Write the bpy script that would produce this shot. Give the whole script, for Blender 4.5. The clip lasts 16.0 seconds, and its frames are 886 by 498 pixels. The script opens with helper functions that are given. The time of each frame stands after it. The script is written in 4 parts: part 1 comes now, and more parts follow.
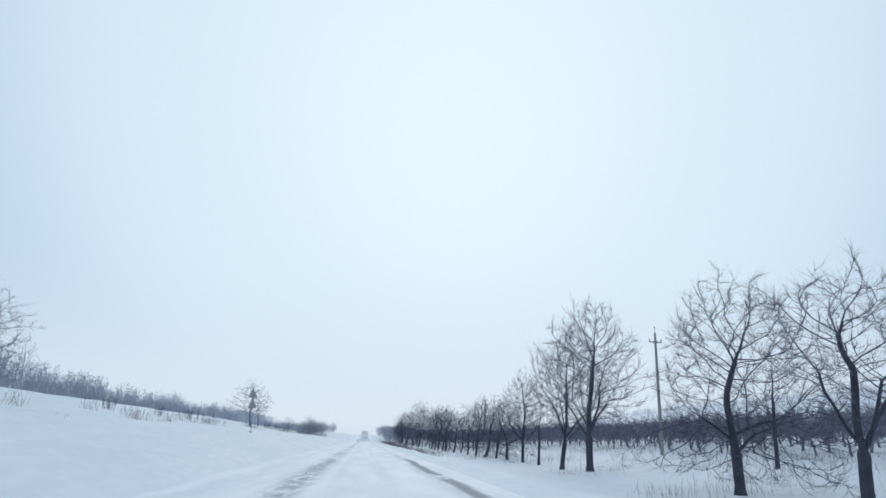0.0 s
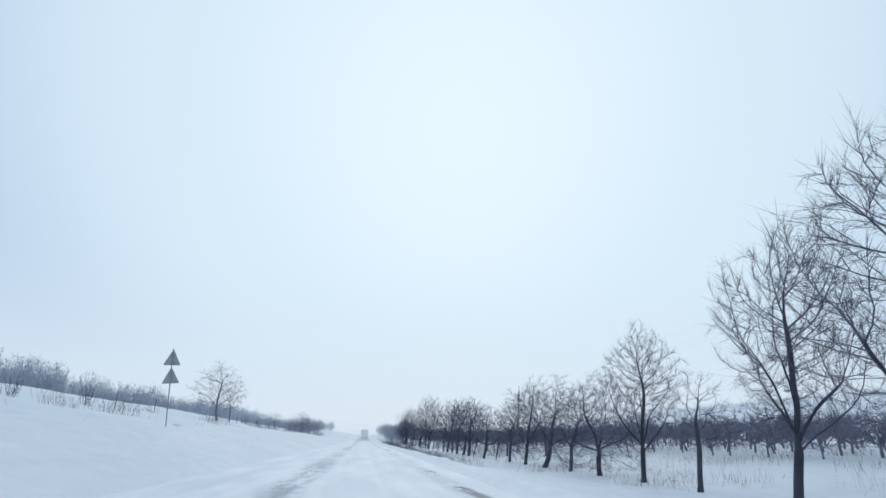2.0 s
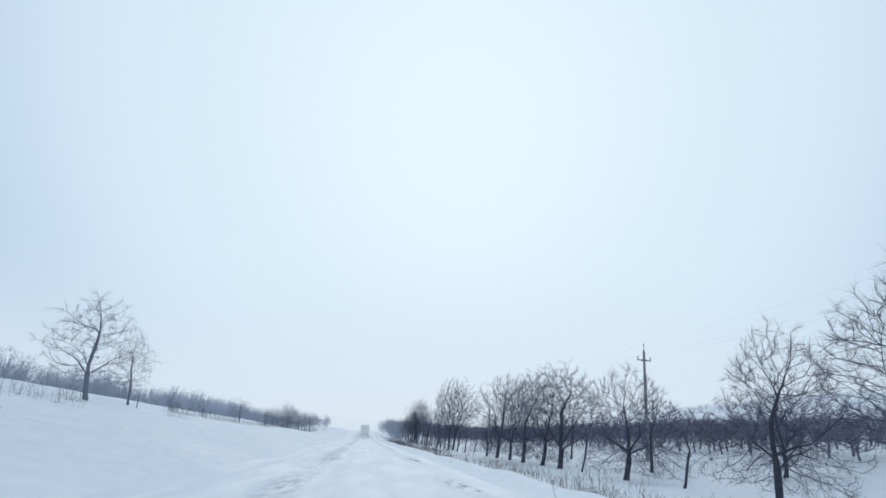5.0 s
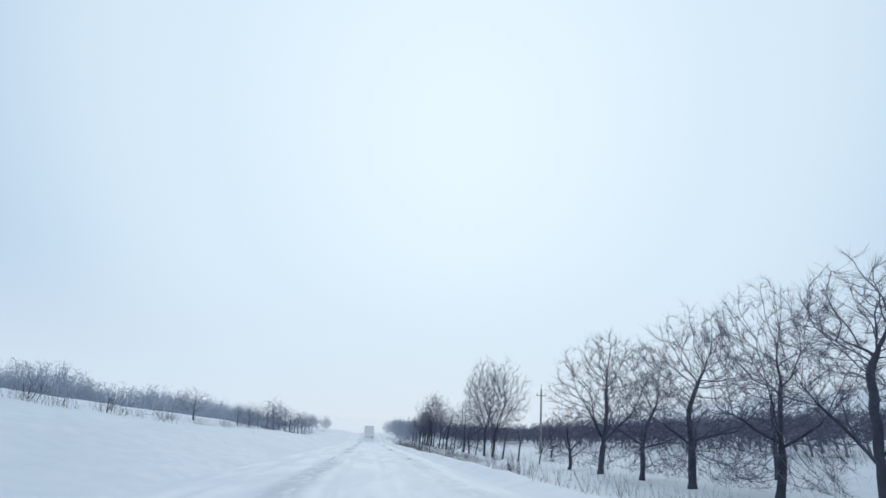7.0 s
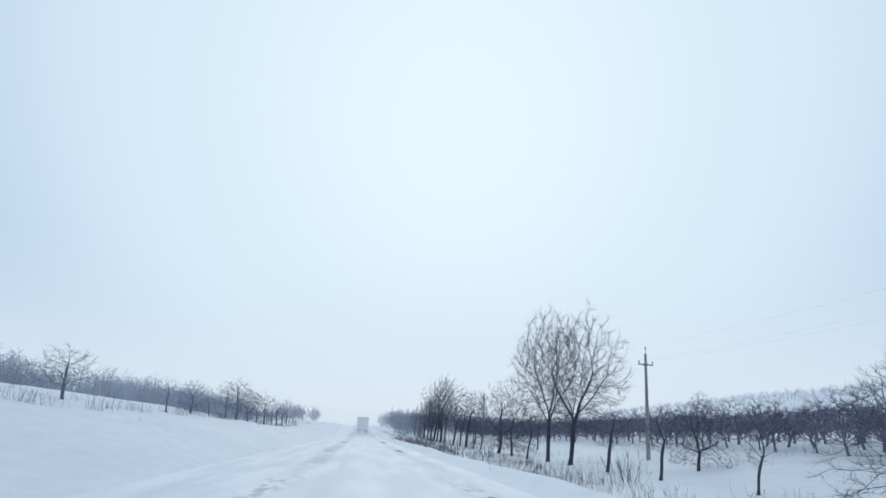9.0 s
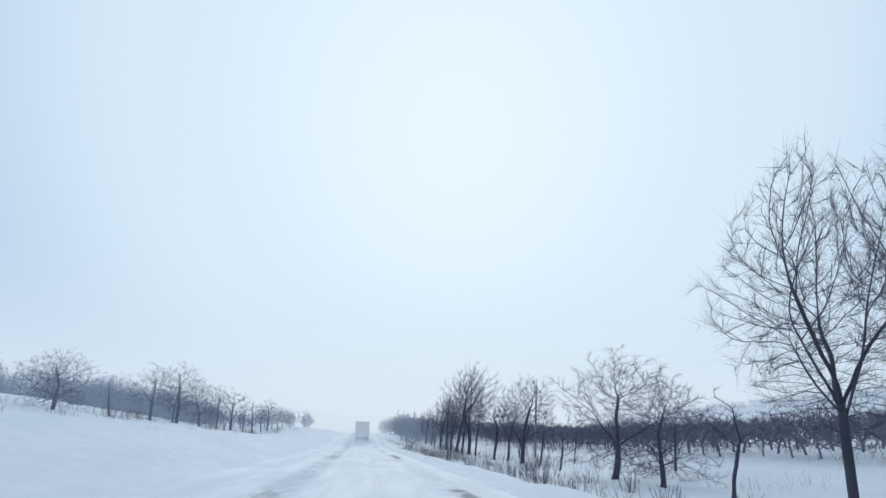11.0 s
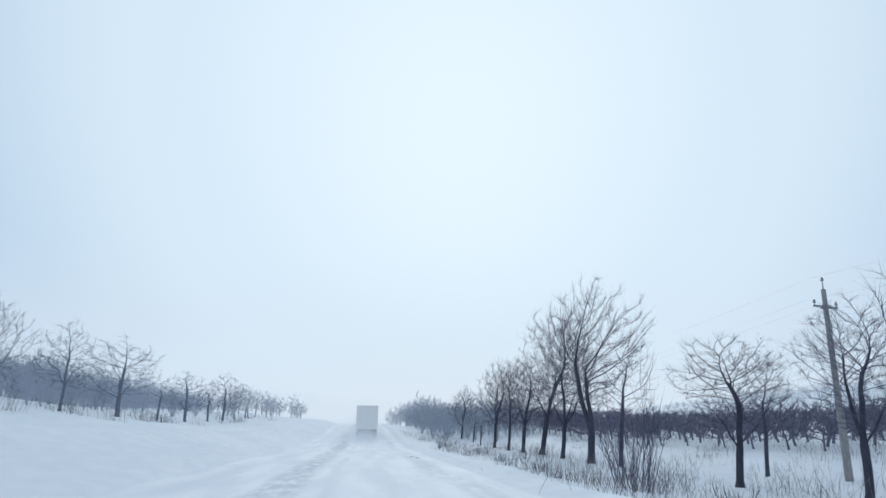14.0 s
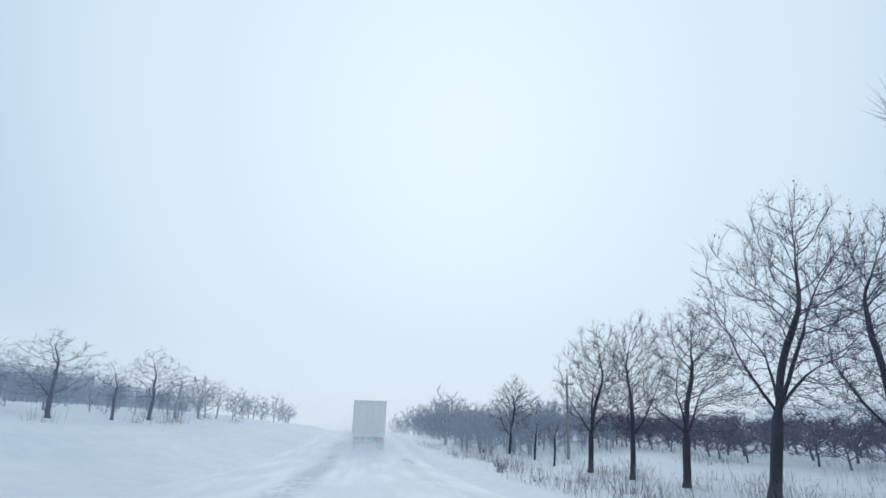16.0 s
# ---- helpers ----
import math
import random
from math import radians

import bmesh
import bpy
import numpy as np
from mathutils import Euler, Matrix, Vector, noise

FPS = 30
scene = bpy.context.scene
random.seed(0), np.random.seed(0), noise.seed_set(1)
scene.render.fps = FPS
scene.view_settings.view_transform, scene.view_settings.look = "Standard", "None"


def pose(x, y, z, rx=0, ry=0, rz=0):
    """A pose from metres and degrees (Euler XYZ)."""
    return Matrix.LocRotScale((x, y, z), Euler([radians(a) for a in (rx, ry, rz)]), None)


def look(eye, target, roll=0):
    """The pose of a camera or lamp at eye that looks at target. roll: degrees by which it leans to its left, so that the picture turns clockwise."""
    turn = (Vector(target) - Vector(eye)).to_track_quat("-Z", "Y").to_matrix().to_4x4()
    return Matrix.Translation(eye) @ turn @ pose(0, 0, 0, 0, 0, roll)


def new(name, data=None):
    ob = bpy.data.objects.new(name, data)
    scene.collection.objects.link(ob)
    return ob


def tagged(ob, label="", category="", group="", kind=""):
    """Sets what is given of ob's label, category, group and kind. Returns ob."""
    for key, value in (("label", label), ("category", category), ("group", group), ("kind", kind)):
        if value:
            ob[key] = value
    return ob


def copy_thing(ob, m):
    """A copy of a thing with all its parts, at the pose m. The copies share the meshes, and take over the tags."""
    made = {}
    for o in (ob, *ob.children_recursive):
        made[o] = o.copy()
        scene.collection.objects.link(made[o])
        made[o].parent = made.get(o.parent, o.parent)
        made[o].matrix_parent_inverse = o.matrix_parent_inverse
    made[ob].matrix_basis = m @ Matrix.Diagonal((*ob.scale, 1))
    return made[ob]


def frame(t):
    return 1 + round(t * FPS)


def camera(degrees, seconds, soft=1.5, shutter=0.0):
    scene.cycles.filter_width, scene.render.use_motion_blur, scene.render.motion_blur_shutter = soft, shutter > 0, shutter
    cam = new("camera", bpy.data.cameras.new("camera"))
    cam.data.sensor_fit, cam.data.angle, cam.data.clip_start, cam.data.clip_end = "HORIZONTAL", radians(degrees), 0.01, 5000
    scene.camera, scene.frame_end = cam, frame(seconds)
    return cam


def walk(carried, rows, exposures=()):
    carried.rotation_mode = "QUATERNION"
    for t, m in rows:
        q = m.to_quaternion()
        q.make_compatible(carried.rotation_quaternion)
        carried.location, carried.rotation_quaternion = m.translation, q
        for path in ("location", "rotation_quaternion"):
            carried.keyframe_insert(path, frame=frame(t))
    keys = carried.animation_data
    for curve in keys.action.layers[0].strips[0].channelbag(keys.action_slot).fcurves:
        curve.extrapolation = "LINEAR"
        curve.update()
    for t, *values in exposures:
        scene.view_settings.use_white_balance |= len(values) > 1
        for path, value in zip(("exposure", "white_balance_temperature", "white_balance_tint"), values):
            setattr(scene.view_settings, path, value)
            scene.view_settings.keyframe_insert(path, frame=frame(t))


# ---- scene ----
# the road runs along +y, its surface is z = 0; the car drives down its lane
cam = camera(74.2, 16.0, soft=1.5)
EYE = 1.25
DRIVE = [  # seconds, metres along the road, pitch, yaw to the right, roll
    (0.0, -0.00, 18.00, 7.25, 0.34), (0.5, 5.77, 17.81, 7.32, 0.24), (1.0, 11.51, 18.36, 6.90, 1.20),
    (1.5, 17.28, 18.09, 7.06, 0.80), (2.0, 23.05, 18.03, 7.11, 0.89), (2.5, 28.82, 18.22, 7.04, 1.50),
    (3.0, 34.78, 17.78, 7.15, 1.23), (3.5, 40.89, 17.76, 7.38, 0.78), (4.0, 47.14, 18.02, 7.27, 1.44),
    (6.5, 79.66, 17.41, 6.63, 0.64), (7.0, 86.33, 17.93, 6.85, 0.51), (7.5, 93.06, 18.45, 7.01, 0.96),
    (8.0, 99.90, 17.38, 7.39, 0.91), (10.5, 134.36, 17.76, 7.36, 0.90), (11.0, 141.35, 18.10, 7.50, 0.70),
    (11.5, 148.12, 17.80, 7.77, 0.08), (12.0, 154.73, 17.42, 7.62, 0.11), (12.5, 161.20, 17.42, 7.40, 0.38),
    (13.0, 167.83, 17.47, 7.24, 0.31), (13.5, 174.61, 17.40, 7.11, 0.58), (14.0, 181.57, 17.47, 7.27, 0.52),
    (14.5, 188.45, 17.66, 7.23, 1.55), (15.0, 195.18, 18.01, 7.29, 1.06), (15.5, 201.70, 17.02, 7.04, 1.63),
    (16.0, 207.99, 18.42, 6.98, 1.44)]


def drive_pose(y, pitch, yaw, roll):
    p, a = radians(pitch), radians(yaw)
    eye = Vector((0.0, y, EYE))
    ahead = Vector((math.sin(a) * math.cos(p), math.cos(a) * math.cos(p), math.sin(p)))
    return look(eye, eye + ahead, roll)


walk(cam, [(t, drive_pose(y, p, a, r)) for t, y, p, a, r in DRIVE])

# ---- light: an overcast winter sky, brightest ahead where the sun stands behind the cloud ----
SUN_ELEVATION, SUN_AZIMUTH = radians(32), radians(9)
world = bpy.data.worlds.new("overcast_sky")
scene.world = world
world.use_nodes = True
wn, wl = world.node_tree.nodes, world.node_tree.links
wn.clear()
w_out = wn.new("ShaderNodeOutputWorld")
w_bg = wn.new("ShaderNodeBackground")
w_co = wn.new("ShaderNodeTexCoord")
w_dot = wn.new("ShaderNodeVectorMath")
w_dot.operation = "DOT_PRODUCT"
w_dot.inputs[1].default_value = (math.sin(SUN_AZIMUTH) * math.cos(SUN_ELEVATION),
                                 math.cos(SUN_AZIMUTH) * math.cos(SUN_ELEVATION), math.sin(SUN_ELEVATION))
w_ramp = wn.new("ShaderNodeValToRGB")
w_ramp.color_ramp.interpolation = "EASE"
els = w_ramp.color_ramp.elements
els[0].position, els[0].color = 0.0, (0.50, 0.61, 0.745, 1)
els[1].position, els[1].color = 1.0, (0.745, 0.88, 0.985, 1)
e = els.new(0.72)
e.color = (0.50, 0.645, 0.807, 1)
e = els.new(0.90)
e.color = (0.665, 0.812, 0.93, 1)
w_sep = wn.new("ShaderNodeSeparateXYZ")
w_low = wn.new("ShaderNodeMapRange")
w_low.interpolation_type = "SMOOTHSTEP"
w_low.inputs["From Min"].default_value, w_low.inputs["From Max"].default_value = 0.0, 0.30
w_low.inputs["To Min"].default_value, w_low.inputs["To Max"].default_value = 1.0, 0.0
w_mix = wn.new("ShaderNodeMix")
w_mix.data_type = "RGBA"
w_mix.inputs["B"].default_value = (0.655, 0.765, 0.878, 1)
w_sky = wn.new("ShaderNodeTexSky")
w_sky.sky_type = "NISHITA"
w_sky.sun_disc = False
w_sky.sun_elevation, w_sky.sun_rotation = SUN_ELEVATION, SUN_AZIMUTH
w_add = wn.new("ShaderNodeMix")
w_add.data_type, w_add.blend_type = "RGBA", "ADD"
w_add.inputs["Factor"].default_value = 0.003
wl.new(w_co.outputs["Generated"], w_dot.inputs[0])
wl.new(w_dot.outputs["Value"], w_ramp.inputs["Fac"])
wl.new(w_co.outputs["Generated"], w_sep.inputs[0])
wl.new(w_sep.outputs["Z"], w_low.inputs["Value"])
wl.new(w_low.outputs["Result"], w_mix.inputs["Factor"])
wl.new(w_ramp.outputs["Color"], w_mix.inputs["A"])
wl.new(w_mix.outputs["Result"], w_add.inputs["A"])
wl.new(w_sky.outputs["Color"], w_add.inputs["B"])
wl.new(w_add.outputs["Result"], w_bg.inputs["Color"])
wl.new(w_bg.outputs["Background"], w_out.inputs["Surface"])
w_bg.inputs["Strength"].default_value = 1.0

sun = new("sun", bpy.data.lights.new("sun", "SUN"))
sun.data.energy, sun.data.angle, sun.data.color = 0.5, radians(40), (1.0, 0.97, 0.93)
sun.matrix_basis = look((40, 160, 60), (40 - math.sin(SUN_AZIMUTH) * 10, 160 - math.cos(SUN_AZIMUTH) * 10,
                                        60 - math.tan(SUN_ELEVATION) * 10))


# ---- materials ----
def material(name, color, rough=0.8, metal=0.0, color2=None, scale=5.0, bump=0.0, bump_scale=40.0, stretch=(1, 1, 1), random_tone=0.0):
    m = bpy.data.materials.new(name)
    m.use_nodes = True
    n, l = m.node_tree.nodes, m.node_tree.links
    b = n["Principled BSDF"]
    b.inputs["Roughness"].default_value, b.inputs["Metallic"].default_value = rough, metal
    b.inputs["Base Color"].default_value = (*color, 1)
    co = n.new("ShaderNodeTexCoord")
    mp = n.new("ShaderNodeMapping")
    mp.inputs["Scale"].default_value = stretch
    l.new(co.outputs["Object"], mp.inputs["Vector"])
    if color2:
        big, fine = n.new("ShaderNodeTexNoise"), n.new("ShaderNodeTexNoise")
        big.inputs["Scale"].default_value, fine.inputs["Scale"].default_value = scale, scale * 9
        big.inputs["Detail"].default_value, fine.inputs["Detail"].default_value = 4, 3
        both = n.new("ShaderNodeMath")
        both.operation = "MULTIPLY_ADD"
        both.inputs[1].default_value, both.inputs[2].default_value = 0.5, 0.0
        plus = n.new("ShaderNodeMath")
        plus.operation = "MULTIPLY_ADD"
        plus.inputs[1].default_value = 0.5
        ramp = n.new("ShaderNodeValToRGB")
        ramp.color_ramp.elements[0].position, ramp.color_ramp.elements[0].color = 0.35, (*color, 1)
        ramp.color_ramp.elements[1].position, ramp.color_ramp.elements[1].color = 0.65, (*color2, 1)
        l.new(mp.outputs["Vector"], big.inputs["Vector"])
        l.new(mp.outputs["Vector"], fine.inputs["Vector"])
        l.new(fine.outputs["Fac"], both.inputs[0])
        l.new(big.outputs["Fac"], plus.inputs[0])
        l.new(both.outputs[0], plus.inputs[2])
        l.new(plus.outputs[0], ramp.inputs["Fac"])
        last = ramp.outputs["Color"]
        if random_tone:
            info, rng = n.new("ShaderNodeObjectInfo"), n.new("ShaderNodeMapRange")
            hsv = n.new("ShaderNodeHueSaturation")
            rng.inputs["To Min"].default_value, rng.inputs["To Max"].default_value = 1 - random_tone, 1 + random_tone
            l.new(info.outputs["Random"], rng.inputs["Value"])
            l.new(rng.outputs["Result"], hsv.inputs["Value"])
            l.new(last, hsv.inputs["Color"])
            last = hsv.outputs["Color"]
        l.new(last, b.inputs["Base Color"])
    if bump:
        t, u = n.new("ShaderNodeTexNoise"), n.new("ShaderNodeBump")
        t.inputs["Scale"].default_value, t.inputs["Detail"].default_value = bump_scale, 5
        u.inputs["Strength"].default_value, u.inputs["Distance"].default_value = bump, 0.02
        l.new(mp.outputs["Vector"], t.inputs["Vector"])
        l.new(t.outputs["Fac"], u.inputs["Height"])
        l.new(u.outputs["Normal"], b.inputs["Normal"])
    return m


SNOW = material("drifted_snow", (0.615, 0.67, 0.725), 0.65, 0, (0.715, 0.757, 0.795), 0.25, 0.5, 1.6, (1.0, 0.45, 1))
BARK = material("dark_bark", (0.034, 0.037, 0.055), 0.9, 0, (0.074, 0.078, 0.106), 3.0, 0.7, 30, (1, 1, 0.35), 0.18)
TWIG = material("twig_bark", (0.066, 0.070, 0.108), 0.9, 0, (0.116, 0.120, 0.172), 2.0, 0, 30, (1, 1, 1), 0.18)
# orchard bark is lightened and blued, a share of haze in its colour
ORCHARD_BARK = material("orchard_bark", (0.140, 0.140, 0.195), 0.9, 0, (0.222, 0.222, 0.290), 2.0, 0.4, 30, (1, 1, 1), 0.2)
# bark of the bank trees, with the haze in front of them mixed in
HAZED_BARK = material("hazed_bark", (0.135, 0.152, 0.20), 0.9, 0, (0.215, 0.24, 0.30), 2.0, 0, 30, (1, 1, 1), 0.12)
# bark of things always far off: its paleness is painted haze
FAR_HAZE_BARK = material("far_haze_bark", (0.40, 0.42, 0.468), 0.9, 0, (0.50, 0.52, 0.57), 0.6, 0, 30, (1, 1, 1), 0.1)
# the next two are one wood, with less and more haze in the colour
FAR_WOOD = material("far_hazed_wood", (0.335, 0.37, 0.44), 0.95, 0, (0.435, 0.475, 0.55), 0.05)
HAZIER_WOOD = material("hazier_far_wood", (0.47, 0.51, 0.58), 0.95, 0, (0.56, 0.60, 0.67), 0.05)
# kept close to the sky colour, so the hill looks hazed
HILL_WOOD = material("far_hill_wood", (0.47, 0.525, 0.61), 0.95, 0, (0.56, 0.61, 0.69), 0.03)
DRY_GRASS = material("dry_grass", (0.115, 0.105, 0.108), 0.9, 0, (0.225, 0.205, 0.20), 1.5)
DRY_LEAF = material("dry_brown_leaf", (0.07, 0.048, 0.035), 0.85, 0, (0.13, 0.09, 0.06), 4.0)
CONCRETE = material("weathered_concrete", (0.24, 0.24, 0.24), 0.85, 0, (0.36, 0.36, 0.355), 1.2, 0.5, 25, (1, 1, 0.3))
STEEL = material("galvanised_steel", (0.30, 0.31, 0.32), 0.5, 0.3, (0.30, 0.31, 0.32), 3.0)
SIGN_BACK = material("grey_sign_back", (0.30, 0.32, 0.36), 0.55, 0.1, (0.40, 0.42, 0.46), 2.5)
WOOD_STAKE = material("old_wood", (0.10, 0.085, 0.07), 0.9, 0, (0.19, 0.165, 0.14), 6, 0.5, 40, (1, 1, 0.2))
PORCELAIN = material("porcelain", (0.30, 0.29, 0.28), 0.25)
CABLE = material("cable", (0.09, 0.09, 0.095), 0.6, 0.5)
TRAILER_WHITE = material("dirty_white_panel", (0.88, 0.865, 0.84), 0.5, 0, (0.94, 0.93, 0.905), 0.7, 0.1, 8, (1, 1, 0.5))
BAR_PAINT = material("worn_white_bar", (0.80, 0.79, 0.77), 0.5, 0, (0.88, 0.87, 0.85), 3)
TRAILER_GREY = material("road_dirt_on_steel", (0.20, 0.20, 0.21), 0.7, 0.1, (0.36, 0.36, 0.37), 3)
RUBBER = material("snowy_rubber", (0.08, 0.08, 0.085), 0.85, 0, (0.34, 0.34, 0.35), 5)
RED_LENS = material("red_lens", (0.55, 0.03, 0.03), 0.25)
AMBER_LENS = material("amber_lens", (0.30, 0.13, 0.04), 0.3)
GLASS_DARK = material("cab_glass", (0.04, 0.05, 0.06), 0.1)
CAB_PAINT = material("cab_paint", (0.25, 0.27, 0.31), 0.4, 0, (0.36, 0.38, 0.42), 2)
PLATE_WHITE = material("plate_white", (0.62, 0.62, 0.6), 0.5)


def road_material():
    """Packed snow with grey slush in the wheel tracks and bare asphalt in broken strips."""
    m = bpy.data.materials.new("packed_snow_road")
    m.use_nodes = True
    n, l = m.node_tree.nodes, m.node_tree.links
    b = n["Principled BSDF"]
    b.inputs["Roughness"].default_value = 0.6
    co, sep = n.new("ShaderNodeTexCoord"), n.new("ShaderNodeSeparateXYZ")
    l.new(co.outputs["Object"], sep.inputs[0])

    def noise_at(scale, sx, sy, detail=4):
        mp, t = n.new("ShaderNodeMapping"), n.new("ShaderNodeTexNoise")
        mp.inputs["Scale"].default_value = (sx, sy, 1)
        t.inputs["Scale"].default_value, t.inputs["Detail"].default_value = scale, detail
        l.new(co.outputs["Object"], mp.inputs["Vector"])
        l.new(mp.outputs["Vector"], t.inputs["Vector"])
        return t.outputs["Fac"]

    def op(kind, a, c, third=None):
        q = n.new("ShaderNodeMath")
        q.operation = kind
        q.use_clamp = kind in ("MULTIPLY", "ADD")
        for i, v in enumerate((a, c, third)):
            if v is None:
                continue
            if isinstance(v, (int, float)):
                q.inputs[i].default_value = v
            else:
                l.new(v, q.inputs[i])
        return q.outputs[0]

    def ramped(v, lo, hi):
        q = n.new("ShaderNodeMapRange")
        q.interpolation_type = "SMOOTHSTEP"
        q.inputs["From Min"].default_value, q.inputs["From Max"].default_value = lo, hi
        l.new(v, q.inputs["Value"])
        return q.outputs["Result"]

    # the tracks wander a little across the road
    x = op("SUBTRACT", op("MULTIPLY_ADD", noise_at(0.06, 0.2, 1, 2), 1.0, sep.outputs["X"]), 0.5)

    def band(centre, half):
        return ramped(op("ABSOLUTE", op("SUBTRACT", x, centre), 0), half, half * 0.25)

    fine = noise_at(2.4, 1.5, 0.35, 6)
    fresh = op("MULTIPLY_ADD", ramped(sep.outputs["Y"], 75, 45), 0.28, 0.72)
    slush = op("MULTIPLY", fresh, op("MULTIPLY", op("MAXIMUM", band(-1.9, 0.8), op("MULTIPLY", band(2.6, 0.6), 0.5)),
               ramped(op("MULTIPLY_ADD", fine, 0.55, op("MULTIPLY", noise_at(0.11, 1.0, 0.6, 3), 0.65)), 0.46, 0.68)))
    ruts = op("MULTIPLY", op("MAXIMUM", band(-0.75, 0.3), op("MAXIMUM", band(0.75, 0.3), band(-4.0, 0.5))),
              ramped(noise_at(0.8, 2, 0.12), 0.35, 0.7))
    worn = op("MULTIPLY", ramped(sep.outputs["Y"], 62, 40), 0.10)
    patches = op("ADD", op("MULTIPLY_ADD", noise_at(0.05, 0.6, 1.0, 2), 0.9, op("MULTIPLY", fine, 0.24)), worn)
    bare = op("MULTIPLY", op("MAXIMUM", op("MULTIPLY", band(2.75, 0.32), 0.95), op("MULTIPLY", band(-1.9, 0.4), 0.4)), ramped(patches, 0.64, 0.69))

    def mixed(a, c, f):
        q = n.new("ShaderNodeMix")
        q.data_type = "RGBA"
        l.new(f, q.inputs["Factor"])
        for key, v in (("A", a), ("B", c)):
            if isinstance(v, tuple):
                q.inputs[key].default_value = (*v, 1)
            else:
                l.new(v, q.inputs[key])
        return q.outputs["Result"]

    base = mixed((0.66, 0.705, 0.75), (0.78, 0.81, 0.84), ramped(noise_at(0.9, 1.0, 0.15, 6), 0.35, 0.65))
    base = mixed(base, (0.655, 0.69, 0.735), ruts)
    base = mixed(base, (0.385, 0.435, 0.505), slush)
    base = mixed(base, (0.11, 0.14, 0.188), bare)
    l.new(base, b.inputs["Base Color"])
    u = n.new("ShaderNodeBump")
    u.inputs["Strength"].default_value, u.inputs["Distance"].default_value = 0.6, 0.03
    l.new(noise_at(3.0, 1.5, 0.4, 6), u.inputs["Height"])
    l.new(u.outputs["Normal"], b.inputs["Normal"])
    return m


ROAD = road_material()


def powder_material():
    """Loose flakes, which pass on as much light as they throw back."""
    m = bpy.data.materials.new("powder_snow")
    m.use_nodes = True
    n, l = m.node_tree.nodes, m.node_tree.links
    n.remove(n["Principled BSDF"])
    a, b, mix = n.new("ShaderNodeBsdfDiffuse"), n.new("ShaderNodeBsdfTranslucent"), n.new("ShaderNodeMixShader")
    a.inputs["Color"].default_value = b.inputs["Color"].default_value = (0.93, 0.95, 0.97, 1)
    mix.inputs["Fac"].default_value = 0.6
    l.new(a.outputs[0], mix.inputs[1])
    l.new(b.outputs[0], mix.inputs[2])
    l.new(mix.outputs[0], n["Material Output"].inputs["Surface"])
    return m


FLAKE = powder_material()


# ---- helpers ----
def part(name, bm, mat, parent, label=""):
    me = bpy.data.meshes.new(name)
    bm.to_mesh(me)
    bm.free()
    return part_of(name, me, mat, parent, label)


def part_of(name, me, mat, parent, label="", smooth=False):
    if mat and not me.materials:
        me.materials.append(mat)
    if smooth:
        me.shade_smooth()
    ob = new(name, me)
    if parent:
        ob.parent = parent
    if label:
        ob["label"] = label
    return ob


def box(bm, x0, x1, y0, y1, z0, z1, bevel=0.0):
    made = bmesh.ops.create_cube(bm, size=1.0)["verts"]
    for v in made:
        v.co = Vector(((x0 + x1) / 2 + v.co.x * (x1 - x0), (y0 + y1) / 2 + v.co.y * (y1 - y0), (z0 + z1) / 2 + v.co.z * (z1 - z0)))
    if bevel:
        edges = list({e for v in made for e in v.link_edges})
        bmesh.ops.bevel(bm, geom=edges, offset=bevel, segments=2, affect="EDGES", profile=0.5)
    return bm


def rod(bm, a, b, r0, r1, seg=10):
    a, b = Vector(a), Vector(b)
    m = Matrix.Translation((a + b) / 2) @ (b - a).to_track_quat("Z", "Y").to_matrix().to_4x4()
    bmesh.ops.create_cone(bm, cap_ends=True, segments=seg, radius1=r0, radius2=r1, depth=(b - a).length, matrix=m)
    return bm


class Tubes:
    """Collects tapered tubes and small blades into one mesh."""

    def __init__(self):
        self.v, self.f = [], []

    def tube(self, pts, radii, sides):
        """A tube along the points; where the last radius is 0 it ends in a point."""
        base = len(self.v)
        up = Vector((0.31, 0.17, 0.93))
        sharp = radii[-1] == 0
        for i, (p, r) in enumerate(zip(pts, radii)):
            if sharp and i == len(pts) - 1:
                self.v.append(p)
                break
            d = (pts[min(i + 1, len(pts) - 1)] - pts[max(i - 1, 0)])
            s = d.cross(up)
            if s.length < 1e-5:
                s = d.cross(Vector((1, 0, 0)))
            s.normalize()
            q = s.cross(d).normalized()
            for k in range(sides):
                a = 2 * math.pi * k / sides
                self.v.append(p + s * (r * math.cos(a)) + q * (r * math.sin(a)))
        for i in range(len(pts) - 1):
            for k in range(sides):
                a, c = base + i * sides + k, base + i * sides + (k + 1) % sides
                if sharp and i == len(pts) - 2:
                    self.f.append((a, c, len(self.v) - 1))
                else:
                    self.f.append((a, c, c + sides, a + sides))

    def leaf(self, p, size, rng):
        a = Vector((rng.uniform(-1, 1), rng.uniform(-1, 1), rng.uniform(-1, 0.3))).normalized() * size
        s = a.orthogonal().normalized() * size * 0.35
        i = len(self.v)
        self.v += [p, p + a * 0.5 + s, p + a, p + a * 0.5 - s]
        self.f.append((i, i + 1, i + 2, i + 3))

    def mesh(self, name):
        me = bpy.data.meshes.new(name)
        me.from_pydata([tuple(p) for p in self.v], [], self.f)
        me.update()
        return me


# ---- ground ----
def lerp_table(x, xs, ys):
    return float(np.interp(x, xs, ys))


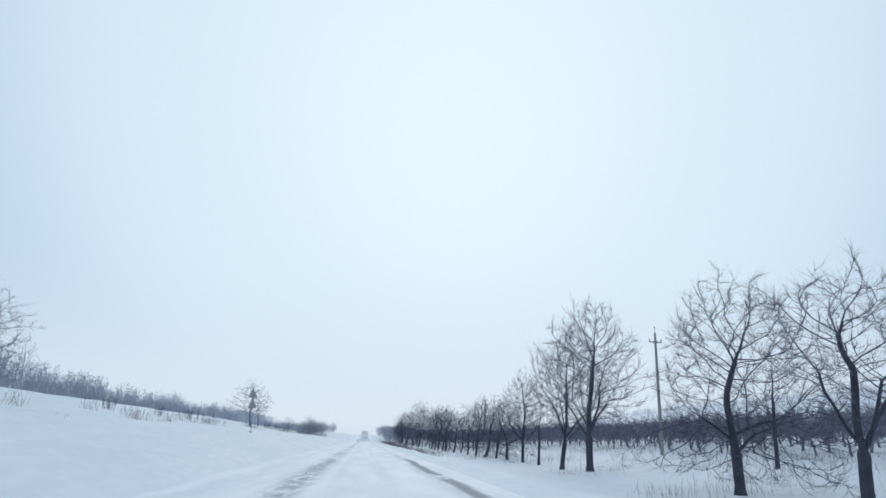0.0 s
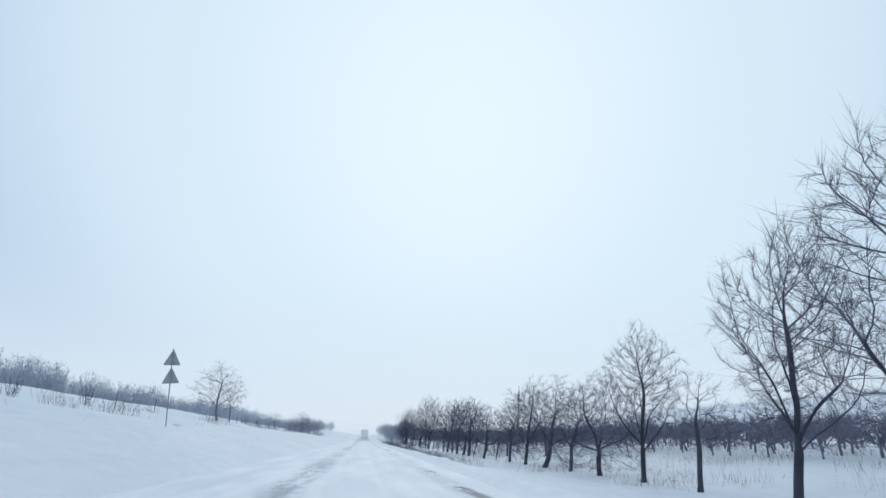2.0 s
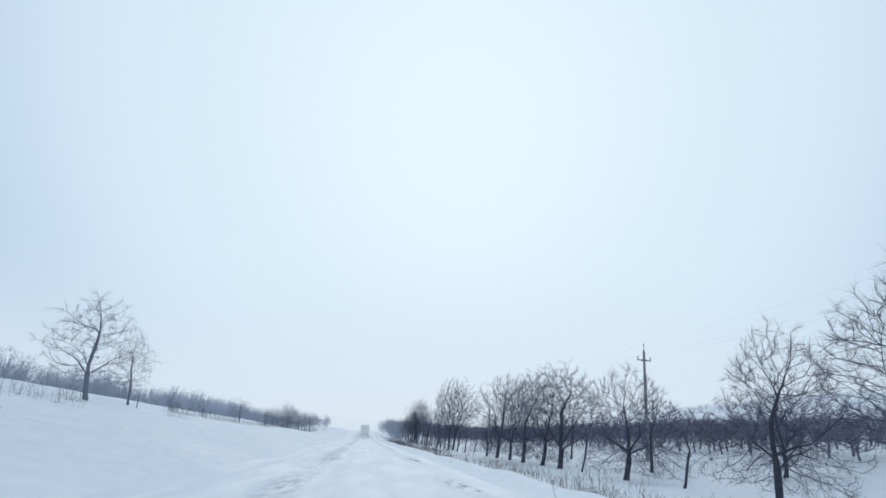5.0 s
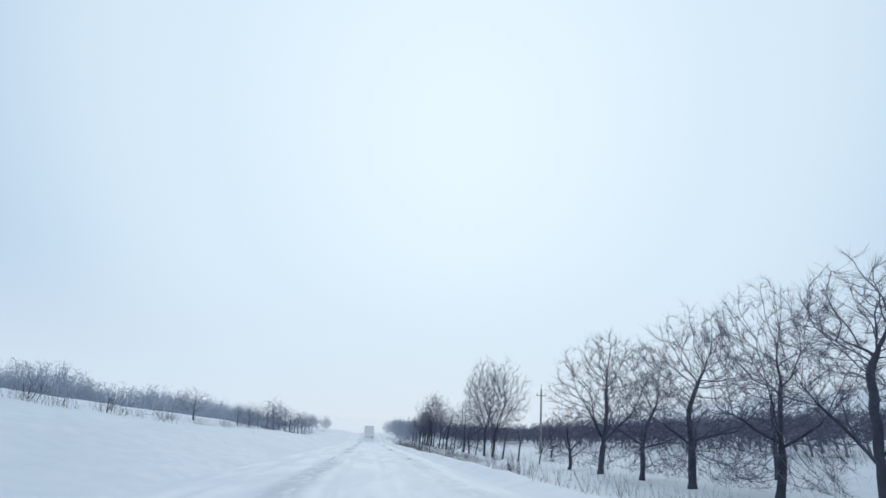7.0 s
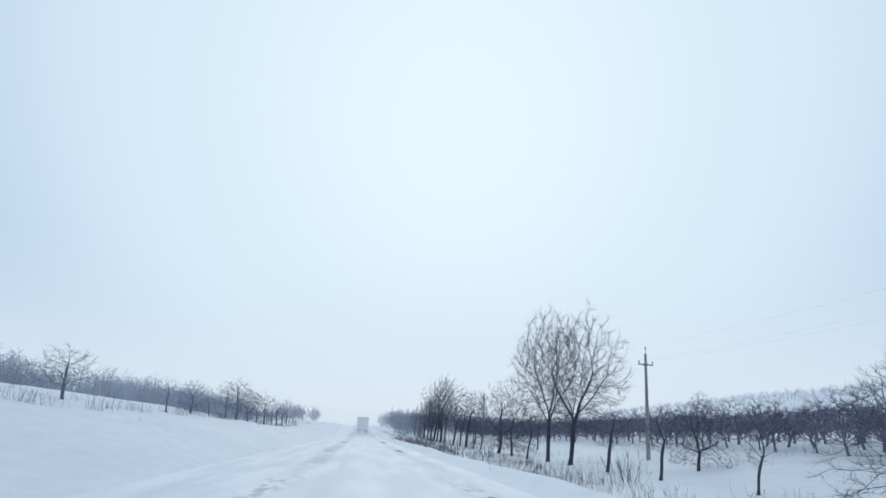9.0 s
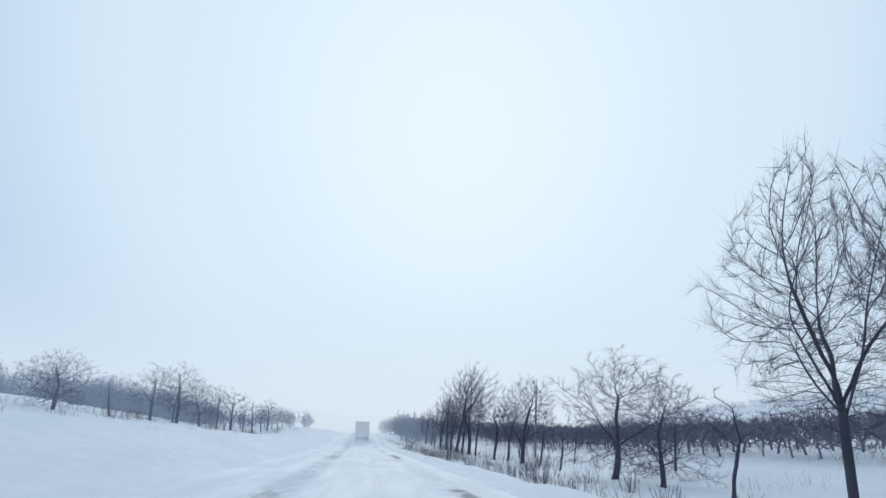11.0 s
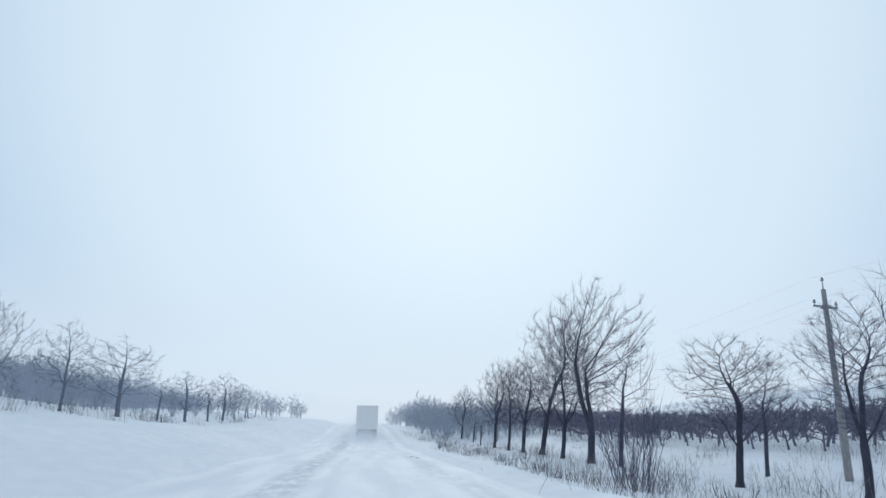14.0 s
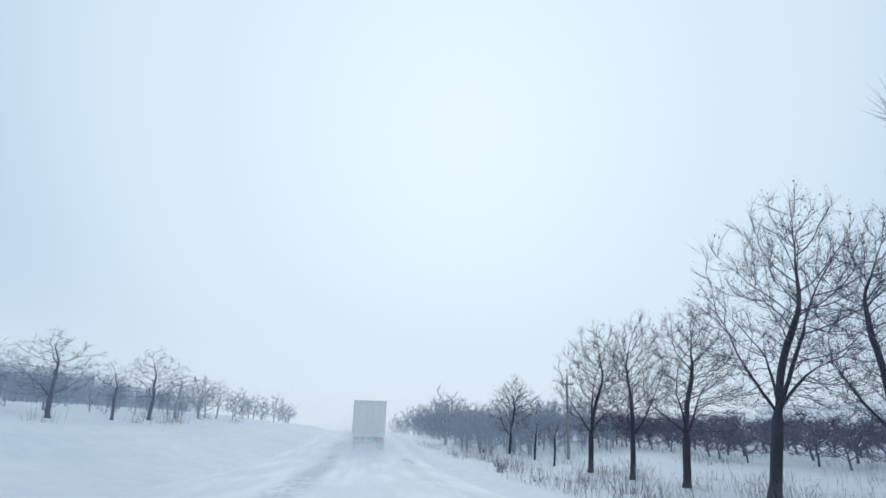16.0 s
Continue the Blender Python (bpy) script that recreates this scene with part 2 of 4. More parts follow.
def lay(x, y):
    """The height of the snow at a place, without its small drifts."""
    if x > 0:
        ditch = -lerp_table(y, (0, 100, 165, 195, 230, 300), (0.55, 0.62, 0.62, 0.5, 0.25, 0.25))
        h = lerp_table(x, (3.9, 5.3, 6.5, 9, 16, 24, 30, 80, 220, 420, 900), (0, 0.04, ditch * 0.55, ditch, ditch, 0.5, 0.85, 3.2, 5, 17, 19))
        if x > 120:
            # a long hill behind the orchard, lower up the valley
            h += lerp_table(x, (120, 330, 440, 900), (0, 18, 21, 20)) * lerp_table(y, (0, 650, 1100), (1, 1, 0.25))
    else:
        k = lerp_table(y, (0, 110, 150, 190, 220, 260, 300), (1.02, 1.02, 0.93, 0.92, 0.79, 0.62, 0.5))
        h = lerp_table(-x, (5.2, 9.3, 17.4, 20, 24, 30, 80, 300, 900), (0, 1.45, 2.85, 3.45, 4.3, 4.8, 6.2, 9, 12)) * k
    s = max(0.0, y - 232.0)
    return h + (3.2 * (1 - math.exp(-(s / 54.0) ** 2)) if s else 0.0)


def ground_z(x, y):
    h = lay(x, y)
    off = max(0.0, x - 3.9) if x > 0 else max(0.0, -x - 5.6)
    if off:
        k = min(1.0, off / 1.5)
        h += k * (0.10 * noise.noise((x * 0.22, y * 0.13, 1.0)) + 0.06 * noise.noise((x * 0.8, y * 0.35, 5.0)))
        if x < 0:
            # wind scarps along the bank
            for c, d in ((8.6, 2.0), (11.2, 6.0)):
                e = -x - c - 1.1 * noise.noise((d, y * 0.035, d)) - 0.25 * noise.noise((d, y * 0.3, 3.0))
                h += max(0.0, 0.05 + 0.12 * noise.noise((y * 0.05, d, 8.0))) * (math.tanh(e / 0.14) - math.tanh((e - 2.2) / 1.6))
        if x > 0:
            h += 0.20 * math.exp(-((off - 0.75) / 0.42) ** 2) * (0.8 + 0.7 * noise.noise((x * 0.5, y * 0.3, 9.0)))
    return h


def build_ground():
    xs = sorted(set([round(v, 2) for v in np.concatenate((
        np.arange(-7.6, 3.9, 0.4), np.arange(4.0, 7.7, 0.22), np.arange(-34, -13, 0.9), np.arange(-13, -7.6, 0.24), np.arange(7.7, 34, 0.9), np.arange(36, 90, 4), -np.arange(36, 130, 4),
        np.geomspace(95, 2200, 18), -np.geomspace(140, 2200, 16)))]))
    ys = sorted(set([round(float(v), 2) for v in np.concatenate((np.arange(-40, 300, 1.5), np.arange(300, 480, 6), np.geomspace(490, 3000, 16), -np.geomspace(45, 1500, 12)))]))
    verts = [(x, y, ground_z(x, y) - (0.07 if -5.5 < x < 3.8 else 0.0)) for y in ys for x in xs]
    w = len(xs)
    faces = [(j * w + i, j * w + i + 1, (j + 1) * w + i + 1, (j + 1) * w + i) for j in range(len(ys) - 1) for i in range(w - 1)]
    me = bpy.data.meshes.new("ground")
    me.from_pydata(verts, [], faces)
    ob = part_of("ground", me, SNOW, None, smooth=True)
    tagged(ob, "deep wind-drifted snow over fields, ditch and verge", "snow", kind="structure")
    rx = [round(-5.9 + 0.25 * i, 2) for i in range(41)]
    ry = sorted(set([float(v) for v in np.concatenate((np.arange(-40, 300, 1.0), np.arange(300, 700, 5.0)))]))
    w = len(rx)

    def rut(x, y):
        z = 0.012 * noise.noise((x * 1.4, y * 0.12, 3.0)) + 0.008 * noise.noise((x * 4.0, y * 0.5, 7.0))
        for c in (-0.75, 0.75, -1.75, -4.0):
            z -= 0.018 * math.exp(-((x - c) / 0.22) ** 2)
        edge = min(x + 5.9, 4.1 - x)
        return z - (0.09 * (1 - min(1, edge / 0.5)) if edge < 0.5 else 0)
    me = bpy.data.meshes.new("road")
    me.from_pydata([(x, y, lay(0.0, y) + 0.012 + rut(x, y)) for y in ry for x in rx], [],
                   [(j * w + i, j * w + i + 1, (j + 1) * w + i + 1, (j + 1) * w + i) for j in range(len(ry) - 1) for i in range(w - 1)])
    tagged(part_of("road", me, ROAD, None, smooth=True), "snow-packed asphalt road with grey slush tracks", "road", kind="structure")


build_ground()


# ---- bare trees ----
# base: where the crown begins; widest: where it is broadest (parts of the height); half: its half breadth; points: how richly it is branched;
# fork: where the trunk ends in limbs (their number, how far they open, their reach and the lead of the middle one); lift: how steeply the limbs rise; skirt: share of low hanging limbs; thin: radius of the last twigs, in metres
BASE = dict(tall=8.0, base=0.22, widest=0.55, half=0.28, points=2000, fork=0.42, lift=0.05, skirt=0.0, thin=0.0058, radius=0.0178, sprays=4, spray=0.075, leafy=0.0, wild=0.13, full=0.62, ragged=1.0, rise=0.25, limbs=0, open=0.5, reach=0.25, lead=1.4)
KINDS = {
    "round": dict(base=0.21, widest=0.58, half=0.31, points=2200, fork=0.25, lift=0.08, limbs=6, open=0.72, reach=0.32),
    "leaf": dict(base=0.20, widest=0.56, half=0.26, points=2200, fork=0.27, leafy=0.34, lift=0.12, limbs=5, open=0.55, reach=0.3),
    "spread": dict(base=0.16, widest=0.58, half=0.38, points=2100, fork=0.25, skirt=0.27, wild=0.24, radius=0.0205, limbs=5, open=0.95, reach=0.26),
    "elm": dict(base=0.15, widest=0.56, half=0.30, points=2500, fork=0.28, lift=0.18, wild=0.06, thin=0.0050, radius=0.0122, full=0.7, limbs=6, open=0.46, reach=0.38, lead=0.8),
    "bank": dict(base=0.18, widest=0.55, half=0.36, points=900, fork=0.30, thin=0.0066, limbs=4, open=0.7, reach=0.26),
    "vase": dict(base=0.24, widest=0.68, half=0.30, points=1700, fork=0.27, lift=0.12, wild=0.15, limbs=4, open=0.42, reach=0.32),
    "lean": dict(base=0.22, widest=0.68, half=0.27, points=2200, fork=0.22, lift=0.14, wild=0.15, radius=0.0215, ragged=1.5, limbs=2, open=0.34, reach=0.46, lead=0.8),
    "sparse": dict(base=0.24, widest=0.6, half=0.22, points=560, fork=0.5, lift=0.08, sprays=2, radius=0.015),
    "thin": dict(tall=4.0, base=0.24, widest=0.65, half=0.2, points=130, fork=0.5, wild=0.3, radius=0.014, sprays=2, spray=0.09),
    "snag": dict(tall=4.0, base=0.55, widest=0.75, half=0.14, points=26, fork=0.86, radius=0.012, sprays=2, spray=0.08),
    "orchard": dict(tall=4.0, base=0.15, widest=0.50, half=0.50, points=210, fork=0.17, wild=0.22, thin=0.0105, radius=0.0155, sprays=4, spray=0.17, full=0.22, rise=0.5),
    "far": dict(tall=4.0, base=0.08, widest=0.5, half=0.40, points=90, fork=0.2, thin=0.014, sprays=3, spray=0.12),
}
SAID = {
    "round": "bare broad-crowned roadside tree with fine dark twigs", "leaf": "roadside tree with a few withered brown leaves clinging on",
    "spread": "bare low-forked tree with crooked spreading limbs", "elm": "tall bare tree with many steep fanned branches",
    "vase": "bare tree whose limbs rise in a narrow vase", "lean": "tall bare tree with a leaning forked trunk",
    "sparse": "thinly branched bare young tree", "thin": "small crooked bare sapling in the snow",
    "snag": "broken dead trunk standing in the snow",
    "bank": "bare broad-crowned tree with fine twigs, haze in their grey",
    "orchard": "pruned bare orchard tree with a flat brushy crown", "far": "bare far tree, pale with haze put into its colour",
}


def crown_points(spec, rng):
    """Places that the branches reach for, spread through an uneven crown."""
    H, n = spec["tall"], spec["points"]
    power = math.log(0.5) / math.log((spec["widest"] - spec["base"]) / (1 - spec["base"]))
    out = []
    phase = rng.uniform(0, 6.28, 3)
    low = int(n * spec["skirt"])
    while len(out) < n:
        a, q = rng.uniform(0, 6.283), rng.uniform() ** 0.5
        if len(out) < low:
            z, w = rng.uniform(0.05, 0.34), 0.95
            q = 0.35 + 0.65 * q
        else:
            z = rng.uniform(spec["base"], 1.0)
            w = max(0.0, math.sin(math.pi * ((z - spec["base"]) / (1 - spec["base"])) ** power)) ** spec["full"]
            if rng.uniform() > w * w + 0.05:
                continue
        w *= 1 + spec["ragged"] * (0.18 * math.sin(2 * a + phase[0] + 4 * z) + 0.16 * math.sin(3 * a + phase[1] - 7 * z) + 0.14 * math.sin(6 * a + phase[2] + 13 * z))
        z *= 1 + spec["ragged"] * 0.05 * (math.sin(4 * a + phase[1]) + math.sin(7 * a + phase[0])) * q
        out.append((math.cos(a) * q * w * spec["half"] * H, math.sin(a) * q * w * spec["half"] * H, z * H))
    return np.array(out)


def branchwork(spec, rng):
    """Nodes and parents of a tree whose branches grow towards the free places of its crown."""
    H = spec["tall"]
    goal = crown_points(spec, rng)
    step = H * 0.023 * (2400 / max(spec["points"], 300)) ** 0.25
    reach, near = H * 0.26, step * 1.5
    pos, par = [np.array((0.0, 0.0, -0.25))], [-1]
    d = np.array((0.0, 0.0, 1.0))
    while pos[-1][2] < spec["fork"] * H:
        d = d * (0.9, 0.9, 1) + rng.normal(0, spec["wild"] * 0.16, 3) * (1, 1, 0)
        d = d / np.linalg.norm(d)
        par.append(len(pos) - 1)
        pos.append(pos[-1] + d * step)
    # main limbs that rise from the fork
    fork = len(pos) - 1
    for k in range(spec["limbs"]):
        # the last one carries the trunk on
        a = 3.14 + (k + rng.uniform(-0.2, 0.2)) * 6.283 / max(1, spec["limbs"] - 1)
        e = spec["open"] * (0.12 if k == spec["limbs"] - 1 else rng.uniform(0.7, 1.3))
        d = np.array((math.cos(a) * math.sin(e), math.sin(a) * math.sin(e), math.cos(e)))
        last = max(0, fork - int(rng.integers(0, 4)))
        for _ in range(int(spec["reach"] * H / step * (spec["lead"] if k == spec["limbs"] - 1 else rng.uniform(0.6, 1.0)))):
            d = d + rng.normal(0, 0.07, 3) + (0, 0, 0.03)
            d = d / np.linalg.norm(d)
            par.append(last)
            last = len(pos)
            pos.append(pos[par[-1]] + d * step)
    best, which = np.full(len(goal), 1e9), np.zeros(len(goal), int)
    alive, fresh = np.ones(len(goal), bool), [i for i, p in enumerate(pos) if p[2] > 0.85 * min(spec["base"], spec["fork"]) * H]
    up = np.array((0.0, 0.0, spec["lift"]))
    tried = {}
    for _ in range(140):
        at = np.array([pos[i] for i in fresh])
        gap = np.linalg.norm(goal[:, None, :] - at[None, :, :], axis=2)
        k = gap.argmin(1)
        g = gap[np.arange(len(goal)), k]
        closer = g < best
        best[closer], which[closer] = g[closer], np.array(fresh)[k[closer]]
        alive &= best > near
        act = alive & (best < reach * (1 if len(pos) > 60 else 3))
        if not act.any():
            break
        pull = {}
        way = goal[act] - np.array([pos[i] for i in which[act]])
        way /= np.linalg.norm(way, axis=1)[:, None]
        for i, w in zip(which[act], way):
            pull[i] = pull.get(i, 0) + w
        fresh = []
        for i, w in pull.items():
            w = w / (np.linalg.norm(w) + 1e-9)
            back = pos[i] - pos[par[i]] if par[i] >= 0 else np.array((0, 0, 1.0))
            w = w + 0.75 * back / (np.linalg.norm(back) + 1e-9) + up + rng.normal(0, spec["wild"], 3)
            w = w / np.linalg.norm(w)
            if tried.get(i, 0) > 2:
                continue
            tried[i] = tried.get(i, 0) + 1
            fresh.append(len(pos))
            par.append(i)
            pos.append(pos[i] + w * step)
        if not fresh or len(pos) > 5200:
            break
    return np.array(pos), par


def tree_meshes(kind, seed):
    """Meshes of trunk, crown and leaves of a tree 1 m high."""
    spec = {**BASE, **KINDS[kind]}
    rng = np.random.default_rng(seed)
    H = spec["tall"]
    pos, par = branchwork(spec, rng)
    n = len(pos)
    ends, kids = [0] * n, [[] for _ in range(n)]
    for i in range(n - 1, 0, -1):
        ends[i] = ends[i] or 1
        ends[par[i]] += ends[i]
        kids[par[i]].append(i)
    power = math.log(H * spec["radius"] / spec["thin"]) / math.log(ends[0])
    rad = [spec["thin"] * max(1, e) ** power for e in ends]
    at = [Vector(p) for p in pos]
    wood, twigs = Tubes(), Tubes()
    leaves = Tubes() if spec["leafy"] else None
    thick = H * 0.0042
    starts = [0]
    soft = random.Random(seed)
    while starts:
        i = starts.pop()
        line = [i]
        while kids[i]:
            order = sorted(kids[i], key=lambda k: -ends[k])
            starts += order[1:]
            i = order[0]
            line.append(i)
        head = par[line[0]]
        pts, rr = [at[k] for k in line], [rad[k] for k in line]
        if head >= 0:
            pts, rr = [at[head]] + pts, [min(rr[0] * 1.25, rad[head])] + rr
        if len(pts) < 2:
            continue
        # the thick part is wood, the rest twigs
        cut = next((k for k, r in enumerate(rr) if r < thick), len(rr))
        if cut > 1:
            wood.tube(pts[:cut + 1], rr[:cut + 1], 8 if rr[0] > H * 0.011 else 4)
        if cut < len(rr):
            k0 = cut if cut > 1 else 0
            rest, rrr = pts[k0:], rr[k0:]
            if len(rest) > 3:
                keep = sorted(set(list(range(0, len(rest), 2)) + [len(rest) - 1]))
                rest, rrr = [rest[k] for k in keep], [rrr[k] for k in keep]
            if len(rest) > 1:
                twigs.tube(rest, rrr[:-1] + [0], 3)
    for i in range(n):
        if ends[i] > 5 or i == 0:
            continue
        d0 = (at[i] - at[par[i]]).normalized()
        for _ in range(spec["sprays"] if ends[i] == 1 else 1):
            d = (d0 + Vector((soft.gauss(0, 0.42), soft.gauss(0, 0.42), soft.gauss(spec["rise"], 0.4)))).normalized()
            L = H * spec["spray"] * soft.uniform(0.5, 1.25)
            q = at[i].lerp(at[par[i]], soft.random()) if soft.random() < 0.7 else at[par[i]].lerp(at[max(0, par[par[i]])], soft.random())
            mid = q + d * L * 0.55
            tip = mid + (d + Vector((soft.gauss(0, 0.3), soft.gauss(0, 0.3), 0.15))).normalized() * L * 0.45
            twigs.tube([q, tip], [spec["thin"] * 0.8, 0], 3)
            if leaves is not None and soft.random() < spec["leafy"]:
                leaves.leaf(tip - d * soft.uniform(0, L * 0.5), soft.uniform(0.05, 0.085), soft)
    # flare at the root
    r = rad[0]
    wood.tube([Vector((0, 0, -0.3)), Vector((0, 0, 0.05)), at[min(4, n - 1)] * 0.5 + Vector((0, 0, 0.1))], [r * 1.7, r * 1.3, r * 0.98], 9)
    top = sorted(p.z for p in twigs.v)[int(len(twigs.v) * 0.997)]
    across = sorted(p.x / top for p in twigs.v)
    SPAN[kind, seed] = across[int(len(across) * 0.985)] - across[int(len(across) * 0.015)]
    out = []
    for name, t in (("trunk", wood), ("crown", twigs), ("leaves", leaves)):
        if t is not None:
            for i, p in enumerate(t.v):
                t.v[i] = p / top
            out.append((name, t.mesh(kind + "_" + name)))
    return out


STOCK = {}
SPAN = {}


def tree(kind, x, y, height, seed=0, tilt=0.0, name="tree", bark=None, twig=None, across=0.0, width=1.0, label=None, group="trees along the road"):
    """A bare tree of that height, and of that breadth where it is given, at its place in the snow."""
    rng = random.Random(int(x * 131 + y * 17))
    turn = 0 if kind == "lean" else rng.gauss(0, 38) + (0 if x > 0 else 180)
    key, grown = (kind, seed, name), hash_of(kind) + seed
    made = None if key in STOCK else tree_meshes(kind, grown)
    if across:
        width = min(1.6, max(0.62, across / height / SPAN[kind, grown]))
    # the prevailing wind and the light have bent the rows away from the road
    tilt += (6.5 if x > 0 else -4.0) + rng.gauss(0, 1.5) if name in ("tree", "bank_tree") else 0.0
    m = pose(x, y, ground_z(x, y) - 0.03, 0, tilt, 0) @ pose(0, 0, 0, 0, 0, turn) @ Matrix.Diagonal((height * width, height * width, height, 1))
    if made is None:
        s = STOCK[key].scale
        ob = copy_thing(STOCK[key], m @ Matrix.Diagonal((1 / s.x, 1 / s.y, 1 / s.z, 1)))
    else:
        ob = new(name)
        for pn, me in made:
            part_of(pn, me, {"trunk": bark or BARK, "crown": twig or TWIG, "leaves": DRY_LEAF}[pn], ob, smooth=pn == "trunk")
        ob.matrix_basis = m
        STOCK[key] = ob
    tagged(ob, label or SAID[kind], "tree", group)
    return ob


def hash_of(word):
    return sum((i + 1) * ord(c) for i, c in enumerate(word))


# right of the road: kind, x, y, height, breadth, seed
ROW = [
    ("vase", 13.5, 15.4, 7.2, 4.8, 0), ("spread", 13.6, 21.3, 8.3, 5.2, 0), ("round", 13.5, 35.9, 10.5, 5.6, 0), ("round", 13.5, 41.2, 9.6, 4.4, 1),
    ("sparse", 13.5, 46.8, 4.9, 2.4, 0), ("round", 13.6, 52.0, 7.8, 3.6, 2), ("spread", 13.5, 57.4, 5.8, 4.0, 1), ("vase", 13.6, 62.7, 5.0, 3.2, 1),
    ("spread", 13.6, 68.4, 6.9, 5.0, 2), ("round", 13.5, 73.6, 6.9, 4.0, 3), ("spread", 13.4, 78.8, 5.9, 3.4, 0), ("thin", 13.4, 84.7, 3.0, 1.2, 0),
    ("spread", 13.2, 90.0, 5.7, 3.9, 1), ("snag", 13.2, 96.3, 2.7, 0.7, 0), ("round", 13.5, 101.4, 7.3, 4.4, 4), ("spread", 13.5, 105.6, 7.5, 4.0, 1),
    ("spread", 13.4, 110.9, 7.6, 4.7, 0), ("spread", 13.4, 115.6, 6.6, 3.6, 1), ("round", 13.4, 121.0, 8.3, 4.9, 1), ("spread", 13.5, 126.8, 4.4, 3.2, 2),
    ("thin", 13.2, 133.0, 2.6, 1.2, 1), ("thin", 13.2, 139.7, 3.3, 1.9, 0), ("sparse", 13.0, 145.1, 3.7, 2.4, 1), ("elm", 13.5, 152.3, 10.5, 5.6, 0), ("elm", 13.5, 157.1, 11.2, 5.4, 1),
    ("thin", 13.5, 162.6, 4.0, 1.8, 1), ("spread", 13.5, 167.8, 5.1, 3.3, 0), ("spread", 13.5, 173.0, 6.9, 4.8, 2), ("thin", 13.4, 181.8, 3.1, 1.6, 0),
    ("sparse", 13.6, 187.1, 3.8, 1.8, 1), ("round", 13.5, 191.8, 7.2, 4.7, 0), ("vase", 13.5, 196.9, 5.7, 3.2, 1), ("vase", 13.5, 202.6, 5.5, 3.9, 2),
    ("sparse", 13.5, 212.8, 6.7, 2.6, 0), ("lean", 13.5, 217.0, 11.4, 5.6, 0), ("leaf", 13.5, 222.3, 8.6, 3.5, 0), ("leaf", 13.5, 227.2, 11.4, 4.6, 1),
    ("leaf", 13.5, 232.7, 7.9, 3.4, 2), ("leaf", 13.5, 237.9, 8.6, 3.2, 0), ("leaf", 13.3, 243.1, 8.9, 3.7, 1), ("sparse", 13.0, 249.0, 3.2, 1.6, 0),
    ("round", 12.8, 261.0, 6.8, 3.3, 2), ("sparse", 13.2, 254.5, 3.6, 2.0, 1)]
# those that lean more than the rest, by their place along the road
LEANING = {68.4: 8, 101.4: 2, 110.9: 4, 121.0: 3, 152.3: 4, 157.1: -4, 217.0: -3, 222.3: 3, 227.2: 4, 96.3: 3}
for kind, x, y, h, across, seed in ROW:
    tree(kind, x, y, h, seed, tilt=LEANING.get(y, 0.0), across=across * 1.15)
BEHIND = [("sparse", 20.0, 28.0, 6.5, 1), ("spread", 19.0, 86.0, 4.6, 2), ("spread", 17.0, 95.0, 4.8, 0),
          ("sparse", 18.0, 112.0, 5.4, 0), ("spread", 17.5, 144.0, 4.0, 1), ("sparse", 18.0, 175.0, 4.5, 1), ("thin", 17.0, 189.0, 3.0, 0),
          ("sparse", 17.0, 206.0, 5.0, 0)]
for kind, x, y, h, seed in BEHIND:
    tree(kind, x, y, h, seed)
# left of the road, on top of the bank
LEFT = [("spread", -18.4, 29.6, 5.2, 4.0, 0), ("bank", -18.4, 102.6, 7.3, 4.5, 0), ("bank", -18.4, 110.0, 5.5, 3.4, 1), ("bank", -18.4, 153.7, 3.5, 3.2, 2),
        ("sparse", -17.2, 170.2, 3.1, 1.9, 0), ("spread", -17.2, 178.1, 3.4, 3.2, 0), ("sparse", -17.2, 186.0, 2.9, 2.0, 1),
        ("bank", -17.2, 194.3, 4.7, 3.3, 2), ("bank", -17.0, 200.0, 3.8, 2.6, 0), ("bank", -17.4, 202.5, 5.8, 4.4, 0), ("spread", -17.4, 211.0, 5.0, 2.9, 1),
        ("bank", -17.4, 219.1, 5.3, 3.2, 1), ("bank", -17.4, 227.5, 5.8, 4.7, 2), ("sparse", -17.4, 236.0, 3.6, 2.0, 0),
        ("bank", -17.4, 244.3, 4.9, 4.2, 0), ("sparse", -17.4, 253.0, 4.0, 2.4, 0), ("bank", -17.4, 260.3, 5.8, 5.2, 1), ("bank", -17.6, 268.0, 4.6, 3.6, 2),
        ("bank", -17.6, 276.0, 4.5, 3.6, 0), ("bank", -17.6, 284.0, 4.4, 3.4, 1)]
# haze is put into the bark colour here, palest past y = 262
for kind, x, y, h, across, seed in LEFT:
    tree(kind, x, y, h, seed, name="bank_tree" if y < 262 else "rimed_tree", bark=HAZED_BARK if y < 262 else FAR_HAZE_BARK, twig=HAZED_BARK if y < 262 else FAR_HAZE_BARK, across=across * 1.1, label=SAID[kind].replace("roadside", "frosted"), group="trees on the bank")
# trees where the road climbs away, distance haze painted into their bark
rng = random.Random(5)
FAR_ROW = [(8.6 + rng.uniform(0, 9), 265 + 4.6 * i + rng.uniform(-1, 1), rng.uniform(4.4, 6.4)) for i in range(30)]
FAR_ROW += [(-15.5 - rng.uniform(0, 9), 277 + 4.8 * i, rng.uniform(3.2, 5.2)) for i in range(20)]
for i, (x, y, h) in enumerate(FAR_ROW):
    tree("far", x, y, h, i % 3, name="frosted_tree", bark=FAR_HAZE_BARK, twig=FAR_HAZE_BARK, width=1.15, group="frosted trees far down the road")

